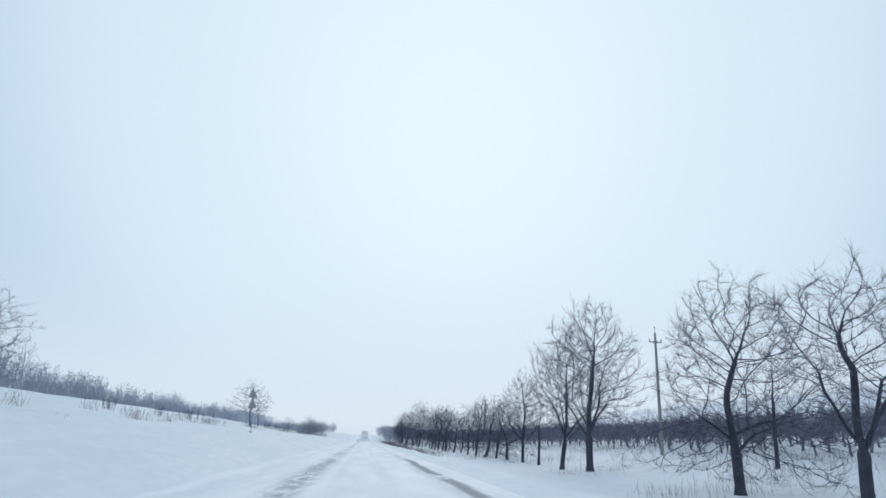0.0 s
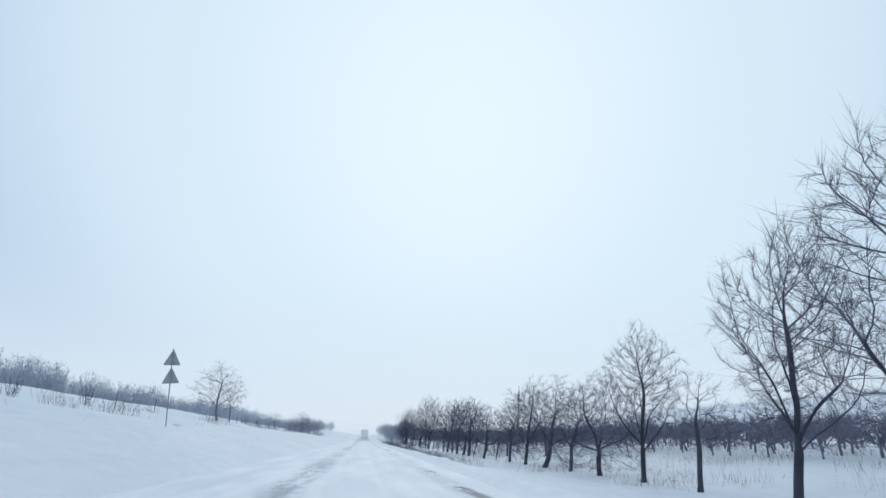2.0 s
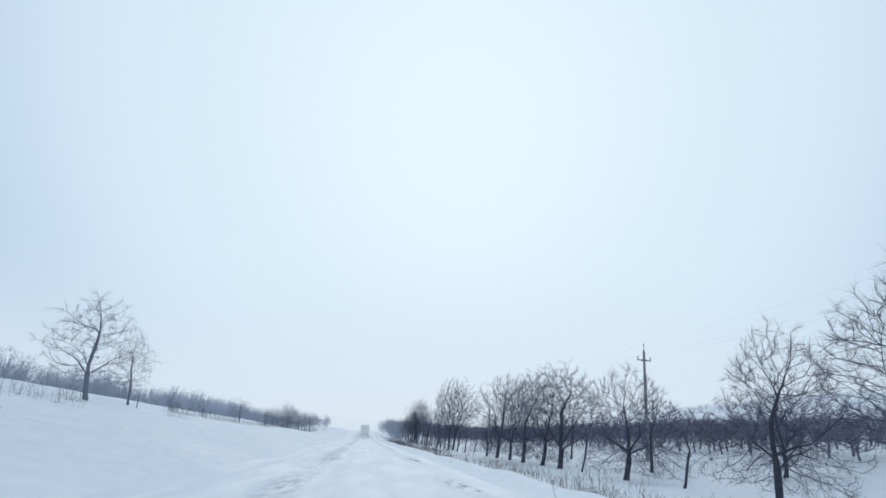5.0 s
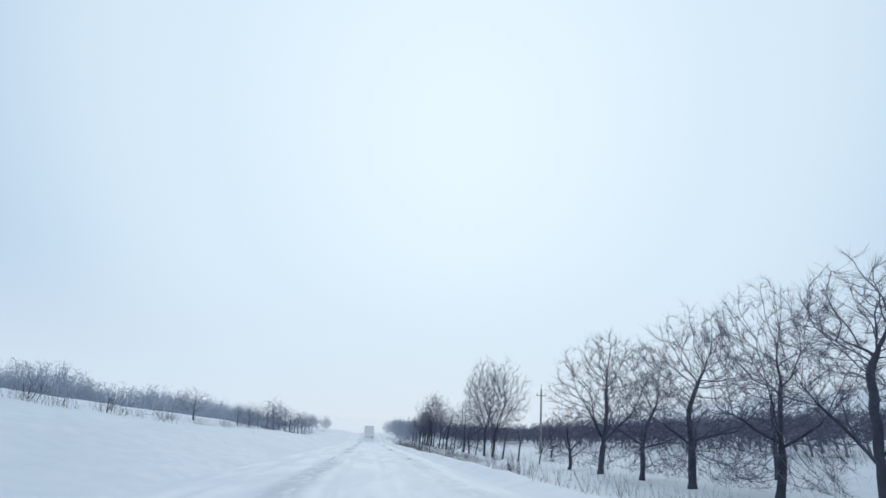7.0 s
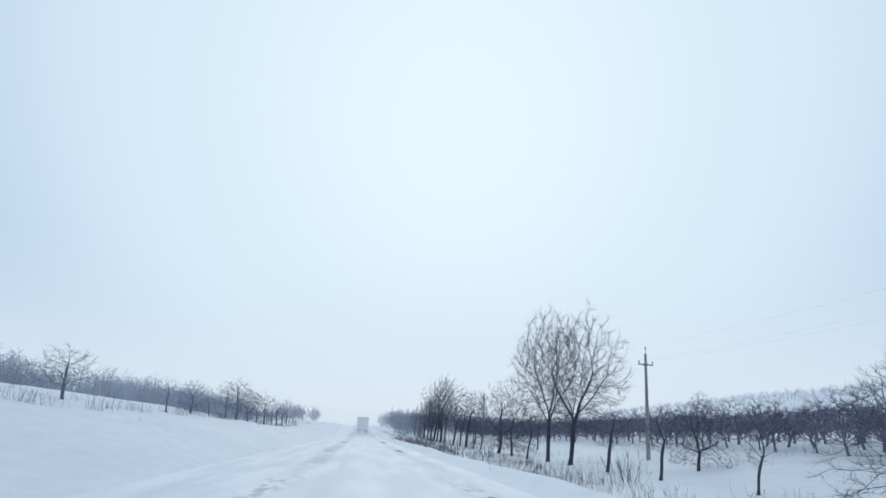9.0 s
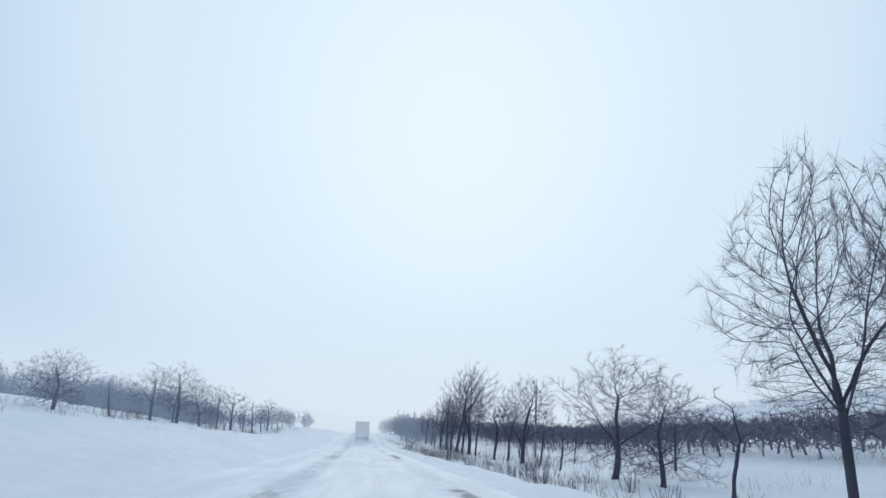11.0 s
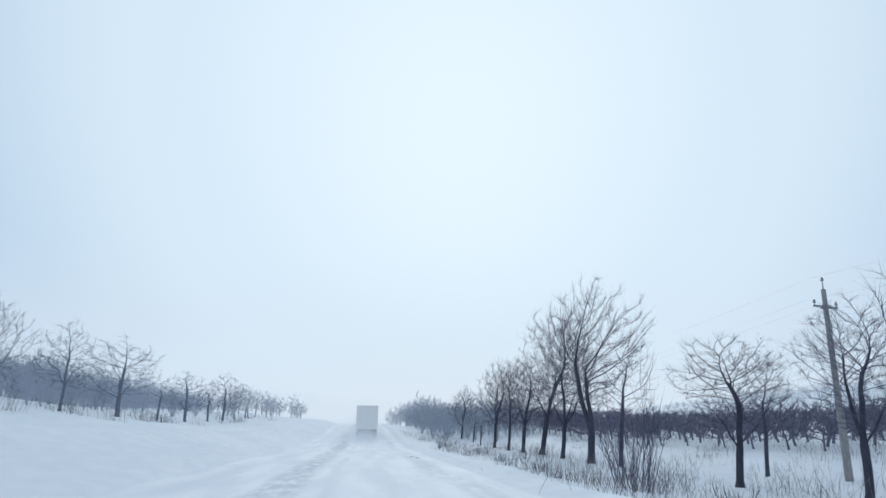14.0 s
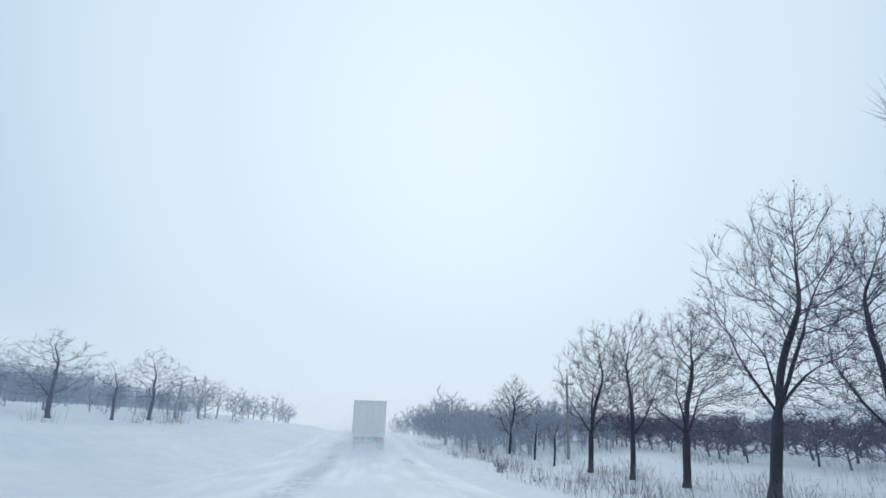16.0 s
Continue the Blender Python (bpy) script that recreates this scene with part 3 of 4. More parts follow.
# ---- orchard behind the row ----
rng = random.Random(11)
for i in range(100):
    y = 4.0 + 2.7 * i + rng.uniform(-0.6, 0.6)
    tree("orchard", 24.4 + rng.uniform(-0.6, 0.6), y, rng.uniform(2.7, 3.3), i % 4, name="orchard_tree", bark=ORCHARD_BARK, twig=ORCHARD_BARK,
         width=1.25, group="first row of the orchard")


def orchard_rows(start, count, seed, mat, label):
    """The rows behind the first, one brushy mass of pruned trees."""
    rng = random.Random(seed)
    t = Tubes()
    for x in (27.2, 30.4, 34.0, 39.0):
        for i in range(count):
            y, px = start + 2.8 * i + rng.uniform(-0.7, 0.7), x + rng.uniform(-0.5, 0.5)
            z = ground_z(px, y)
            h = rng.uniform(2.4, 3.0)
            foot = Vector((px, y, z - 0.2))
            fork = Vector((px + rng.uniform(-0.2, 0.2), y + rng.uniform(-0.2, 0.2), z + 0.6))
            t.tube([foot, fork], [0.09, 0.075], 5)
            for b in range(12):
                a = rng.uniform(0, 6.28)
                mid = fork + Vector((math.cos(a) * rng.uniform(0.3, 1.2), math.sin(a) * rng.uniform(0.3, 1.5), rng.uniform(0.08, 0.54) * h))
                t.tube([fork, mid], [0.045, 0.028], 3)
                for c in range(15):
                    tip = mid + Vector((rng.gauss(0, 0.5), rng.gauss(0, 0.6), rng.uniform(-0.16, 0.28) * h))
                    t.tube([mid, tip], [0.026, 0], 3)
                if b < 5:
                    # upright shoots above the brush
                    t.tube([mid, mid + Vector((rng.gauss(0, 0.12), rng.gauss(0, 0.12), rng.uniform(0.30, 0.46) * h))], [0.016, 0], 3)
    ob = part_of("orchard_rows", t.mesh("orchard_rows"), mat, None)
    tagged(ob, label, "orchard", kind="stuff")


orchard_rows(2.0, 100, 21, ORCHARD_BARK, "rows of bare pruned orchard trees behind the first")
# the far rows get the bark that holds the haze in its colour
orchard_rows(281.0, 40, 22, FAR_HAZE_BARK, "far rows of orchard trees, haze put into their pale colour")


# ---- far woods ----
def far_wood(name, spots, low, high, mat, label, rng, rich=16, spread=0.34, fine=0.0045, middle=0.56):
    t = Tubes()
    for x, y in spots:
        z = ground_z(x, y) - 0.3
        h = low + (high - low) * (0.5 + 0.9 * noise.noise((x * 0.06, y * 0.06, 2.0)) + rng.uniform(-0.2, 0.2))
        top = Vector((x + rng.uniform(-0.4, 0.4), y + rng.uniform(-0.4, 0.4), z + h * 0.86))
        foot = Vector((x, y, z))
        t.tube([foot, foot.lerp(top, 0.6), top], [h * 0.012, h * 0.008, 0], 4)
        for k in range(rich):
            # limbs end on a rounded crown
            f = rng.uniform(0.04, 0.72)
            q = foot.lerp(top, f)
            a, e = rng.uniform(0, 6.28), rng.uniform(-0.5, 1.45)
            r = spread * h * rng.uniform(0.6, 1.0)
            tip = Vector((x, y, z + h * middle)) + Vector((math.cos(a) * math.cos(e) * r, math.sin(a) * math.cos(e) * r, math.sin(e) * h * (0.92 - middle)))
            t.tube([q, tip], [h * fine, 0], 3)
            for _ in range(8):
                g = q.lerp(tip, rng.uniform(0.35, 1.0))
                t.tube([g, g + Vector((rng.gauss(0, 0.6), rng.gauss(0, 0.6), rng.gauss(0.3, 0.5))) * h * 0.085], [h * fine * 0.85, 0], 3)
    tagged(part_of(name, t.mesh(name), mat, None), label, "wood", kind="stuff")


rng = random.Random(31)
WOODS = [(-66 - rng.uniform(0, 30), rng.uniform(-10, 470)) for _ in range(1150)]
# painted haze: the further up the valley, the more trees take the paler colour
HAZIER = [min(1.0, max(0.0, (y - 240) / 150)) > rng.random() for x, y in WOODS]
far_wood("far_wood", [p for p, f in zip(WOODS, HAZIER) if not f], 10.0, 14.5, FAR_WOOD, "long wood beyond the bank, haze put into its grey-blue", rng, 10, 0.38)
far_wood("hazier_wood", [p for p, f in zip(WOODS, HAZIER) if f], 10.0, 14.0, HAZIER_WOOD, "wood further up the valley, with more haze in its colour", rng, 8, 0.40)
# both thickets share the wood's colour and the haze in it
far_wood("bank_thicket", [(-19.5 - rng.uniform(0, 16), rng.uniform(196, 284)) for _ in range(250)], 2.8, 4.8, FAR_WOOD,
         "thicket of bushes in haze-paled colour behind the trees of the bank", rng, 14, 0.46, 0.006, 0.45)
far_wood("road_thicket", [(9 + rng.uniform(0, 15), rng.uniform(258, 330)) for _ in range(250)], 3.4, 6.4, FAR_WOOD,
         "thicket in haze-paled colour beside the climbing road", rng, 14, 0.44, 0.006, 0.45)
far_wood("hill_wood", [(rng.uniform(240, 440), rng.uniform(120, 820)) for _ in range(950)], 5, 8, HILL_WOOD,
         "wood on the far hill, haze put into its pale colour", rng, 6, 0.55, 0.008, 0.48)


# ---- weeds and grass through the snow ----
def stalks(name, spots, low, high, thick, mat, label, rng, branchy=0.5, lean=0.25):
    t = Tubes()
    for x, y in spots:
        z = ground_z(x, y) - 0.05
        h = rng.uniform(low, high)
        b = Vector((x, y, z))
        tip = b + Vector((rng.gauss(0, lean) * h, rng.gauss(0, lean) * h, h))
        mid = b.lerp(tip, 0.5) + Vector((rng.gauss(0, 0.05), rng.gauss(0, 0.05), 0)) * h
        t.tube([b, mid, tip], [thick, thick * 0.8, thick * 0.4], 3)
        if rng.random() < branchy:
            for _ in range(3):
                q = mid.lerp(tip, rng.random())
                t.tube([q, q + Vector((rng.gauss(0, 0.09), rng.gauss(0, 0.09), rng.uniform(0.08, 0.25))) * h], [thick * 0.6, thick * 0.4], 3)
    tagged(part_of(name, t.mesh(name), mat, None), label, "dry grass", kind="stuff")


def clumps(rng, count, x0, x1, y0, y1, each, wide):
    out = []
    for _ in range(count):
        cx, cy = rng.uniform(x0, x1), rng.uniform(y0, y1)
        out += [(cx + rng.gauss(0, wide), cy + rng.gauss(0, wide * 1.5)) for _ in range(rng.randint(each // 2, each))]
    return out


rng = random.Random(41)
stalks("verge_weeds", clumps(rng, 140, 8.5, 23, 5, 275, 60, 0.62), 0.08, 0.62, 0.0048, DRY_GRASS, "dry weeds sticking out of the ditch snow", rng, 0.4, 0.22)
stalks("tall_weeds", clumps(rng, 50, 7.2, 14.5, 175, 270, 44, 0.5), 0.2, 1.0, 0.0048, DRY_GRASS, "tall dry weeds on the snowy verge", rng, 0.95, 0.3)
stalks("ditch_weeds", clumps(rng, 55, 6.5, 10.5, 60, 178, 18, 0.6), 0.12, 0.5, 0.0045, DRY_GRASS, "dry weeds along the foot of the road bank", rng, 0.5, 0.2)
stalks("edge_brush", clumps(rng, 60, 6.0, 9.0, 66, 150, 26, 0.8) + clumps(rng, 75, 5.8, 9.0, 150, 275, 24, 0.7), 0.15, 0.62, 0.0055, DRY_GRASS,
       "matted brown grass and brush below the road edge", rng, 0.8, 0.35)
stalks("sign_tuft", clumps(rng, 2, -10.9, -10.5, 59.6, 60.2, 14, 0.15) + clumps(rng, 16, -13.5, -8.5, 20, 250, 5, 0.2), 0.05, 0.22, 0.006, DRY_GRASS,
       "few dry tufts on the snowy slope by the sign", rng, 0.5, 0.5)
stalks("bank_weeds", clumps(rng, 95, -18.5, -13.2, 5, 280, 40, 0.42), 0.12, 0.8, 0.006, DRY_GRASS, "dry weeds along the top of the bank", rng, 0.8)
stalks("orchard_grass", clumps(rng, 115, 21.5, 30, 0, 320, 40, 0.9), 0.15, 0.6, 0.008, DRY_GRASS, "dry grass at the edge of the orchard", rng, 0.6, 0.35)


def shrub(x, y, height, stems, wide, seed, label="multi-stemmed bare shrub in the snow"):
    """Thin stems that fan out from one root."""
    rng = random.Random(seed)
    t = Tubes()
    for _ in range(stems):
        a, r = rng.uniform(0, 6.28), rng.uniform(0.02, 0.3) * (1 + height * 0.5)
        p = Vector((math.cos(a) * r, math.sin(a) * r, -0.1))
        d = Vector((math.cos(a) * wide * rng.uniform(0.2, 1), math.sin(a) * wide * rng.uniform(0.2, 1), 1)).normalized()
        L = height * rng.uniform(0.55, 1.0)
        pts = [p]
        for i in range(5):
            d = (d + Vector((rng.gauss(0, 0.06), rng.gauss(0, 0.06), 0.05))).normalized()
            p = p + d * L / 5
            pts.append(p)
        t.tube(pts, [0.0095, 0.0085, 0.0075, 0.0065, 0.005, 0], 4)
        for i in range(5):
            q = pts[rng.randint(1, 4)]
            e = (d + Vector((rng.gauss(0, 0.5), rng.gauss(0, 0.5), 0.1))).normalized()
            t.tube([q, q + e * L * 0.15, q + (e + Vector((0, 0, 0.3))) * L * 0.28], [0.006, 0.005, 0], 3)
    ob = new("shrub")
    part_of("branchwork", t.mesh("shrub_branchwork"), TWIG, ob)
    ob.matrix_basis = pose(x, y, ground_z(x, y))
    return tagged(ob, label, "shrub", "shrubs on the verge")


SHRUBS = ((8.0, 199.5, 3.9, 18, 0.34), (9.0, 201.2, 3.0, 22, 0.62), (8.4, 170.2, 3.3, 11, 0.4), (9.1, 171.6, 2.8, 8, 0.4),
          (6.7, 113.6, 1.5, 18, 0.2), (6.6, 163.5, 1.0, 14, 0.4), (10.4, 205.2, 2.0, 16, 0.45), (9.0, 177.5, 1.3, 12, 0.4),
          (10.6, 137.5, 1.6, 14, 0.35), (-18.5, 47.0, 1.3, 18, 0.5), (-18.0, 56.3, 1.2, 16, 0.5), (-17.6, 64.1, 1.4, 18, 0.45),
          (-19.0, 122.7, 1.4, 16, 0.5), (-18.4, 132.4, 1.5, 14, 0.5), (11.0, 165.9, 1.1, 14, 0.6), (11.2, 170.8, 1.1, 14, 0.6))
for i, (x, y, h, s, w) in enumerate(SHRUBS):
    shrub(x, y, h, s, w, 60 + i)
rng = random.Random(77)
for i in range(34):
    shrub(rng.uniform(7.2, 10.6), 148 + 3.4 * i + rng.uniform(-1.5, 1.5), rng.uniform(0.4, 0.9), rng.randint(9, 15), 0.6, 90 + i, "low tangled bare brush at the foot of the road bank")


# ---- power line ----
def power_pole(x, y, height, lean=(0.0, 0.0)):
    ob = new("power_pole")
    bm = bmesh.new()
    rod(bm, (0, 0, -0.6), (0, 0, height), 0.145, 0.085, 8)
    part("shaft", bm, CONCRETE, ob)
    bm = bmesh.new()
    rod(bm, (0, 0, height - 0.1), (0, 0, height + 0.32), 0.03, 0.02, 8)
    part("top_spike", bm, STEEL, ob)
    bm = bmesh.new()
    box(bm, -0.55, 0.55, -0.035, 0.035, height - 0.75, height - 0.67, 0.008)
    box(bm, -0.13, 0.13, -0.13, 0.13, height - 0.78, height - 0.64, 0.01)
    part("crossarm", bm, STEEL, ob)
    for px, pz in ((-0.5, height - 0.67), (0.5, height - 0.67), (0.0, height + 0.3)):
        bm = bmesh.new()
        rod(bm, (px, 0, pz - 0.02), (px, 0, pz + 0.1), 0.018, 0.018, 6)
        rod(bm, (px, 0, pz + 0.08), (px, 0, pz + 0.14), 0.065, 0.05, 10)
        rod(bm, (px, 0, pz + 0.14), (px, 0, pz + 0.21), 0.05, 0.03, 10)
        part("insulator", bm, PORCELAIN, ob, "brown porcelain insulator")
    ob.matrix_basis = pose(x, y, ground_z(x, y), lean[0], lean[1], 4)
    return tagged(ob, "weathered concrete power pole with a short steel crossarm", "power pole", "poles of the power line")


POLES = [(21.8, 43.1, 9.0), (19.9, 101.4, 7.8), (18.8, 152.2, 6.9), (17.7, 202.4, 7.2), (16.4, 256.0, 6.6), (15.0, 312.0, 6.2)]
for i, (x, y, h) in enumerate(POLES):
    power_pole(x, y, h, ((0.6, 2.4), (-0.5, 3.2), (0.4, 3.4), (0.3, 3.2), (0, 1.5), (0, 0))[i])
for (xa, ya, ha), (xb, yb, hb) in zip(POLES, POLES[1:]):
    za, zb = ground_z(xa, ya), ground_z(xb, yb)
    for dx, dz in ((-0.5, -0.5), (0.5, -0.5), (0.0, 0.48)):
        t = Tubes()
        a, b = Vector((xa + dx, ya, za + ha + dz)), Vector((xb + dx, yb, zb + hb + dz))
        t.tube([a.lerp(b, k / 12) - Vector((0, 0, 0.9 * (1 - (k / 6 - 1) ** 2))) for k in range(13)], [0.0016] * 13, 3)
        tagged(part_of("power_line", t.mesh("power_line"), CABLE, None), "thin sagging overhead wire between the poles", "wire", "wires of the power line")


# ---- warning sign on the left bank ----
def warning_sign(x, y):
    ob = new("road_sign")
    bm = bmesh.new()
    rod(bm, (0, 0, -0.4), (0, 0, 3.8), 0.028, 0.028, 10)
    part("post", bm, STEEL, ob, "thin grey steel post")
    for z0, skew in ((2.98, 2.0), (2.08, -1.0)):
        bm = bmesh.new()
        c = [Vector((-0.42, z0)), Vector((0.42, z0)), Vector((0.0, z0 + 0.82))]
        ring = []
        for k in range(3):
            p, q, n = c[k], c[k - 1], c[(k + 1) % 3]
            ring += [p + (q - p).normalized() * 0.06, p + ((q - p).normalized() + (n - p).normalized()) * 0.014, p + (n - p).normalized() * 0.06]
        mid = sum(ring, Vector((0, 0))) / len(ring)
        # dished back: the folded rim stands towards the viewer
        far = [bm.verts.new((p.x, 0.055, p.y)) for p in ring]
        rim = [bm.verts.new((p.x, 0.028, p.y)) for p in ring]
        lip = [bm.verts.new((p.x, 0.028, p.y)) for p in (mid + (q - mid) * 0.955 for q in ring)]
        pan = [bm.verts.new((p.x, 0.046, p.y)) for p in (mid + (q - mid) * 0.95 for q in ring)]
        for a, b in ((far, rim), (rim, lip), (lip, pan)):
            for k in range(len(ring)):
                bm.faces.new((a[k], b[k], b[(k + 1) % len(ring)], a[(k + 1) % len(ring)]))
        bm.faces.new(pan)
        bm.faces.new(list(reversed(far)))
        bmesh.ops.recalc_face_normals(bm, faces=bm.faces)
        bmesh.ops.rotate(bm, verts=bm.verts, cent=(0, 0.03, z0 + 0.3), matrix=Matrix.Rotation(radians(skew), 3, "Y"))
        plate = part("triangle_plate", bm, SIGN_BACK, ob, "grey triangular plate seen from behind")
        for dz, half in ((0.14, 0.24), (0.44, 0.11)):
            bm = bmesh.new()
            box(bm, -half, half, 0.0285, 0.044, z0 + dz, z0 + dz + 0.035, 0.003)
            part("bracket", bm, SIGN_BACK, plate)
    ob.matrix_basis = pose(x, y, ground_z(x, y), 0, -3.0, 4) @ Matrix.Diagonal((1, 1, 1.0, 1))
    return tagged(ob, "two grey triangular warning signs stacked on one thin post", "road sign")


warning_sign(-9.65, 54.6)


def stake(x, y, h, lean):
    ob = new("marker_stake")
    bm = bmesh.new()
    rod(bm, (0, 0, -0.3), (0.01, 0, h), 0.035, 0.026, 7)
    part("stick", bm, WOOD_STAKE, ob)
    ob.matrix_basis = pose(x, y, ground_z(x, y), lean, 2, 0)
    tagged(ob, "thin weathered wooden stake in the snow", "stake", "stakes along the bank")


for x, y, h, lean in ((-19.9, 84.0, 1.0, 1), (-18.5, 71.0, 1.2, -2), (-16.0, 126.0, 0.9, 5), (-17.0, 108.0, 1.0, 2)):
    stake(x, y, h, lean)


# ---- the lorry ahead ----
def wheel(parent, x, y, r=0.5, w=0.3):
    bm = bmesh.new()
    rod(bm, (x - w / 2, y, r), (x + w / 2, y, r), r, r, 28)
    bmesh.ops.bevel(bm, geom=[e for e in bm.edges if abs(e.verts[0].co.x - e.verts[1].co.x) < 1e-5], offset=0.04, segments=2, affect="EDGES")
    wh = part("wheel", bm, RUBBER, parent, "snow-caked black tyre")
    bm = bmesh.new()
    rod(bm, (x - w / 2 - 0.012, y, r), (x + w / 2 + 0.012, y, r), r * 0.55, r * 0.55, 20)
    rod(bm, (x - w / 2 - 0.04, y, r), (x + w / 2 + 0.04, y, r), r * 0.2, r * 0.2, 12)
    part("rim", bm, TRAILER_GREY, wh, "dirty steel rim")


def lorry(x, y):
    ob = new("box_lorry")
    L, half, z0, z1 = 13.2, 1.275, 1.08, 3.8
    bm = bmesh.new()
    box(bm, -half, half, 0.06, L, z0, z1, 0.03)
    body = part("trailer_body", bm, TRAILER_WHITE, ob, "dirty white box body")
    bm = bmesh.new()
    for sx in (-1, 1):
        box(bm, sx * half - 0.05, sx * half + 0.012, 0.0, 0.12, z0, z1 + 0.01, 0.008)
    box(bm, -half, half, 0.0, 0.12, z1 - 0.08, z1 + 0.012, 0.008)
    box(bm, -half, half, 0.0, 0.12, z0 - 0.06, z0 + 0.09, 0.008)
    part("rear_frame", bm, TRAILER_WHITE, body)
    for sx in (-1, 1):
        a, b = sorted((sx * 0.008, sx * (half - 0.055)))
        bm = bmesh.new()
        box(bm, a, b, 0.02, 0.055, z0 + 0.1, z1 - 0.09, 0.01)
        door = part("rear_door", bm, TRAILER_WHITE, ob, "closed white rear door with lock bars")
        for bx in (0.25, 0.85):
            bm = bmesh.new()
            rod(bm, (sx * bx, 0.012, z0 + 0.02), (sx * bx, 0.012, z1 - 0.04), 0.015, 0.015, 8)
            for bz in (z0 + 0.3, z0 + 1.0, z0 + 1.7, z1 - 0.3):
                box(bm, sx * bx - 0.05, sx * bx + 0.05, 0.004, 0.03, bz - 0.03, bz + 0.03)
            box(bm, sx * bx - 0.02, sx * bx + 0.22, -0.012, 0.004, z0 + 0.42, z0 + 0.46)
            part("lock_bar", bm, BAR_PAINT, door)
        for hz in (z0 + 0.35, z0 + 1.0, z0 + 1.65, z0 + 2.3):
            bm = bmesh.new()
            box(bm, sx * (half - 0.02) - 0.1, sx * (half - 0.02) + 0.02, -0.012, 0.02, hz - 0.035, hz + 0.035, 0.006)
            part("hinge", bm, BAR_PAINT, door)
    bm = bmesh.new()
    for sx in (-1, 1):
        box(bm, sx * 0.45 - 0.05, sx * 0.45 + 0.05, 0.2, L - 0.4, 0.72, z0)
    for cy in (0.4, 2.0, 3.6, 5.6, 8.0):
        box(bm, -1.1, 1.1, cy - 0.05, cy + 0.05, 0.9, z0 - 0.005)
    part("chassis", bm, TRAILER_GREY, ob, "salt-grimed steel chassis")
    bm = bmesh.new()
    box(bm, -1.2, 1.2, 0.02, 0.12, 0.50, 0.64, 0.015)
    for sx in (-1, 1):
        box(bm, sx * 0.5 - 0.04, sx * 0.5 + 0.04, 0.05, 0.16, 0.6, 0.95)
    part("bumper", bm, TRAILER_GREY, ob, "dark grey underrun bar")
    bm = bmesh.new()
    box(bm, -1.24, 1.24, 0.03, 0.10, 0.78, 0.96, 0.01)
    board = part("light_board", bm, TRAILER_GREY, ob)
    for sx in (-1, 1):
        bm = bmesh.new()
        box(bm, sx * 1.02 - 0.18, sx * 1.02 + 0.18, 0.004, 0.04, 0.81, 0.93, 0.012)
        part("tail_light", bm, RED_LENS, board, "red tail light")
        bm = bmesh.new()
        box(bm, sx * 0.76 - 0.06, sx * 0.76 + 0.06, 0.006, 0.04, 0.81, 0.93, 0.01)
        part("indicator", bm, AMBER_LENS, board, "amber indicator")
        bm = bmesh.new()
        box(bm, sx * 0.95 - 0.3, sx * 0.95 + 0.3, 1.0, 1.02, 0.2, 0.85)
        part("mudflap", bm, RUBBER, ob, "black rubber mudflap")
    bm = bmesh.new()
    box(bm, -0.26, 0.26, 0.012, 0.03, 0.81, 0.92, 0.004)
    part("number_plate", bm, PLATE_WHITE, board, "white number plate with a dark bar")
    bm = bmesh.new()
    box(bm, -0.2, 0.2, 0.008, 0.011, 0.84, 0.89)
    part("plate_bar", bm, RUBBER, board)
    for cy in (1.6, 2.9, 4.2):
        for sx in (-1, 1):
            wheel(ob, sx * 1.05, cy, 0.5, 0.34)
    # tractor unit in front
    bm = bmesh.new()
    box(bm, -1.22, 1.22, L + 0.5, L + 2.6, 0.75, 3.35, 0.12)
    box(bm, -1.15, 1.15, L + 0.55, L + 2.1, 3.3, 3.7, 0.14)
    cab = part("cab", bm, CAB_PAINT, ob, "grey-blue tractor cab")
    bm = bmesh.new()
    box(bm, -1.05, 1.05, L + 2.58, L + 2.615, 1.95, 2.85, 0.01)
    part("windscreen", bm, GLASS_DARK, cab)
    bm = bmesh.new()
    for sx in (-1, 1):
        box(bm, sx * 0.42 - 0.05, sx * 0.42 + 0.05, L - 2.8, L + 2.3, 0.55, 0.75)
    part("tractor_frame", bm, TRAILER_GREY, ob)
    for cy in (L - 1.4, L + 1.7):
        for sx in (-1, 1):
            wheel(ob, sx * 1.05, cy, 0.5, 0.34)
    ob.matrix_basis = pose(x, y, lay(0.0, y) + 0.02, 0, 0, 0.6)
    return tagged(ob, "white box semi-trailer lorry grimy with road snow", "lorry")


LORRY_X, LORRY_Y = 0.45, 257.0
lorry(LORRY_X, LORRY_Y)


# ---- snow in the air ----
def flakes(name, label, spots):
    """Loose flakes of powder snow, one small leaf each: x, y, height above the ground, size."""
    rng = np.random.default_rng(len(spots))
    at = np.array([(x, y, lay(x, y) + z) for x, y, z, _ in spots])
    size = np.array([r for *_, r in spots])
    v = np.repeat(at, 3, axis=0) + rng.normal(0, 1, (len(at) * 3, 3)) * np.repeat(size, 3)[:, None]
    me = bpy.data.meshes.new(name)
    me.from_pydata(v.tolist(), [], np.arange(len(v)).reshape(-1, 3).tolist())
    tagged(part_of(name, me, FLAKE, None), label, "snow", kind="stuff")


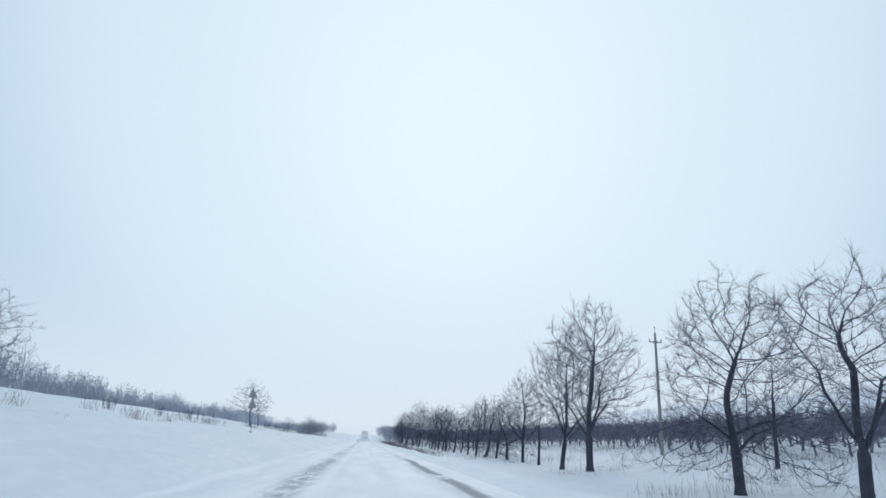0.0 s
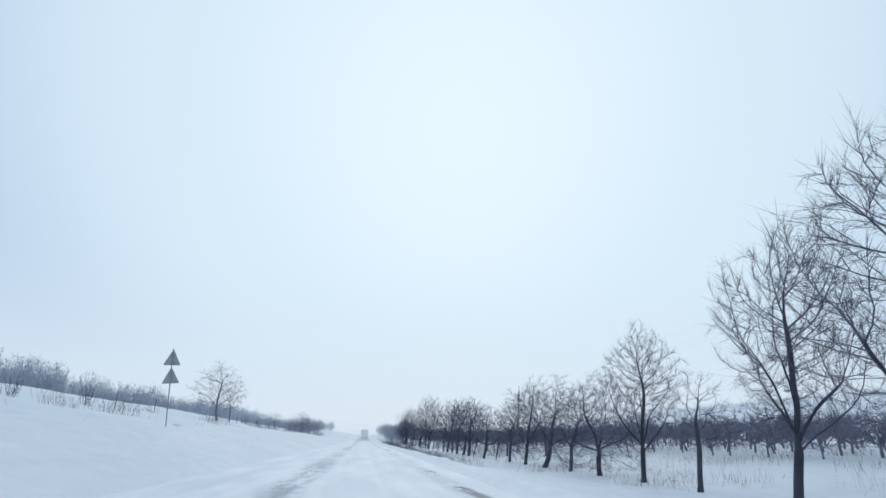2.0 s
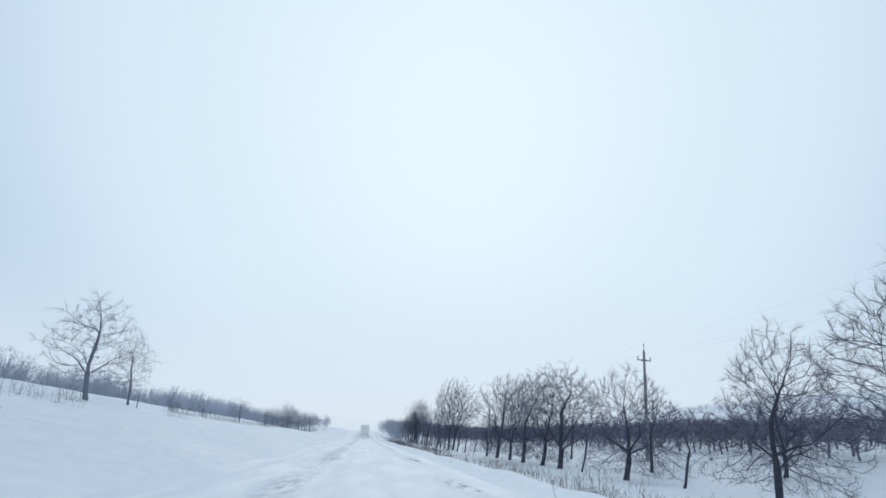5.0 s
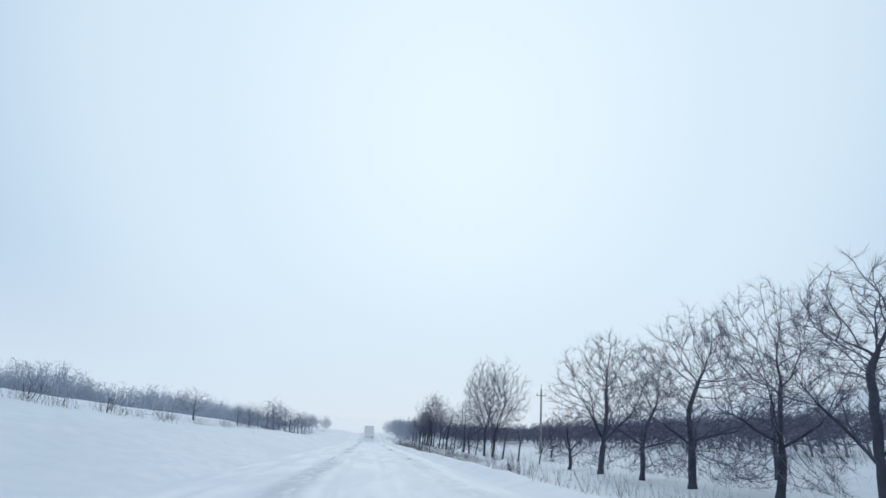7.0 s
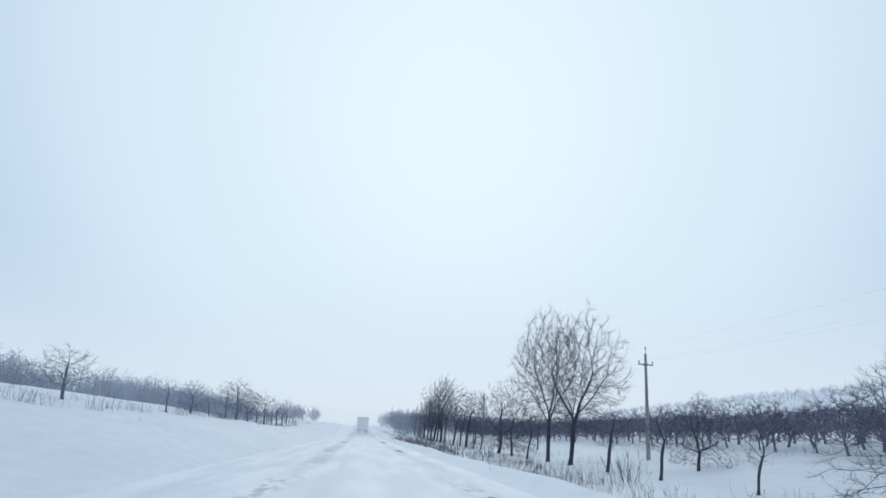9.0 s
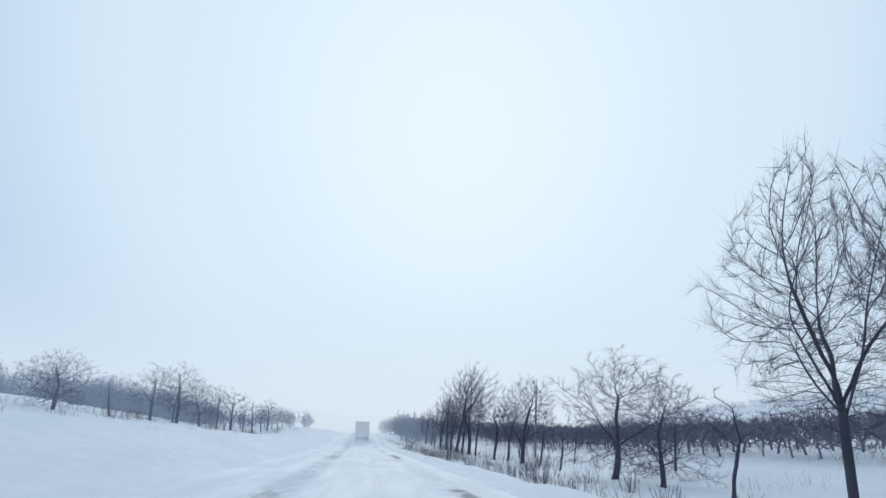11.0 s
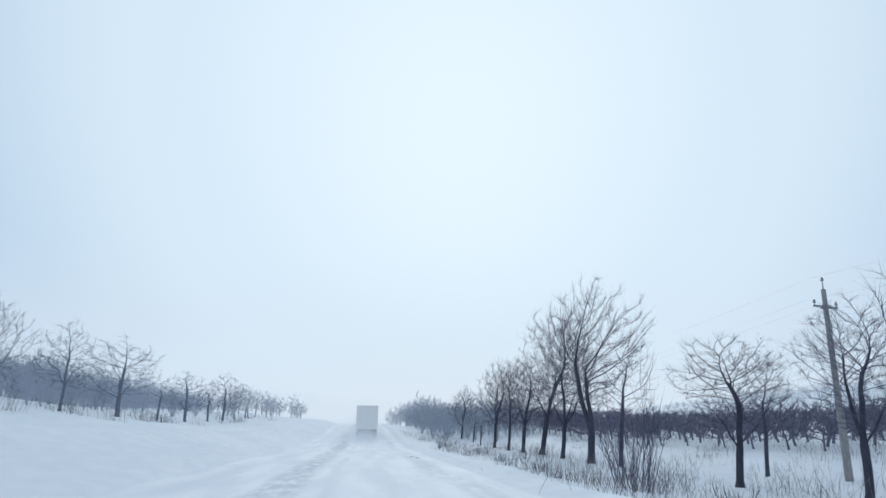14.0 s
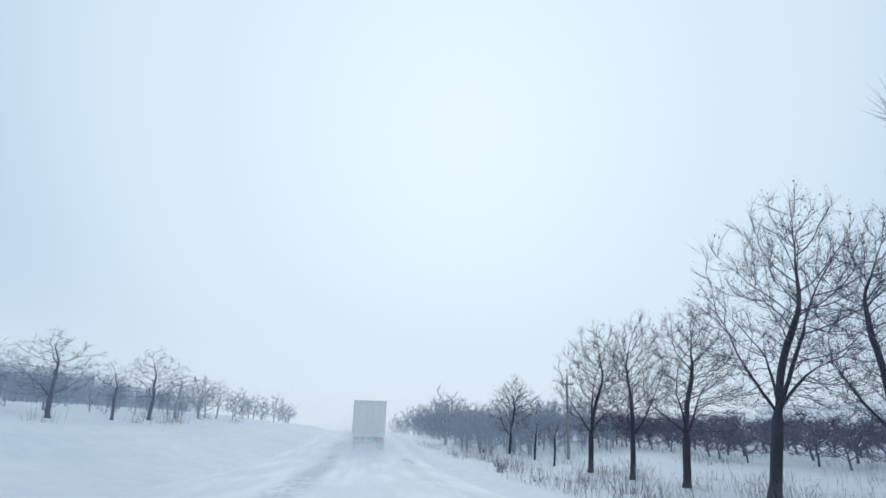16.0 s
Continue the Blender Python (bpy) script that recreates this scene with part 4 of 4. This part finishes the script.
rng = random.Random(301)
spray = []
while len(spray) < 62000:
    away = rng.expovariate(1 / 6.0)
    x, y = LORRY_X + rng.gauss(-0.4, 1.0 + 0.08 * away), LORRY_Y - away + rng.uniform(0, 3.0)
    if LORRY_Y - 30 < y < LORRY_Y - 0.15:
        spray.append((x, y, abs(rng.gauss(0, 0.6 + 0.9 * math.exp(-away / 4))), rng.uniform(0.008, 0.022)))
flakes("whirled_snow", "fine powder snow whirled up behind the lorry", spray)
# these flakes are added as haze, to pale what stands behind them
flakes("haze_flakes", "snow flakes added as the haze far down the road",
       [(rng.uniform(-34, 42), rng.uniform(280, 345), 5 * rng.random() ** 1.6, rng.uniform(0.018, 0.030)) for _ in range(120000)])
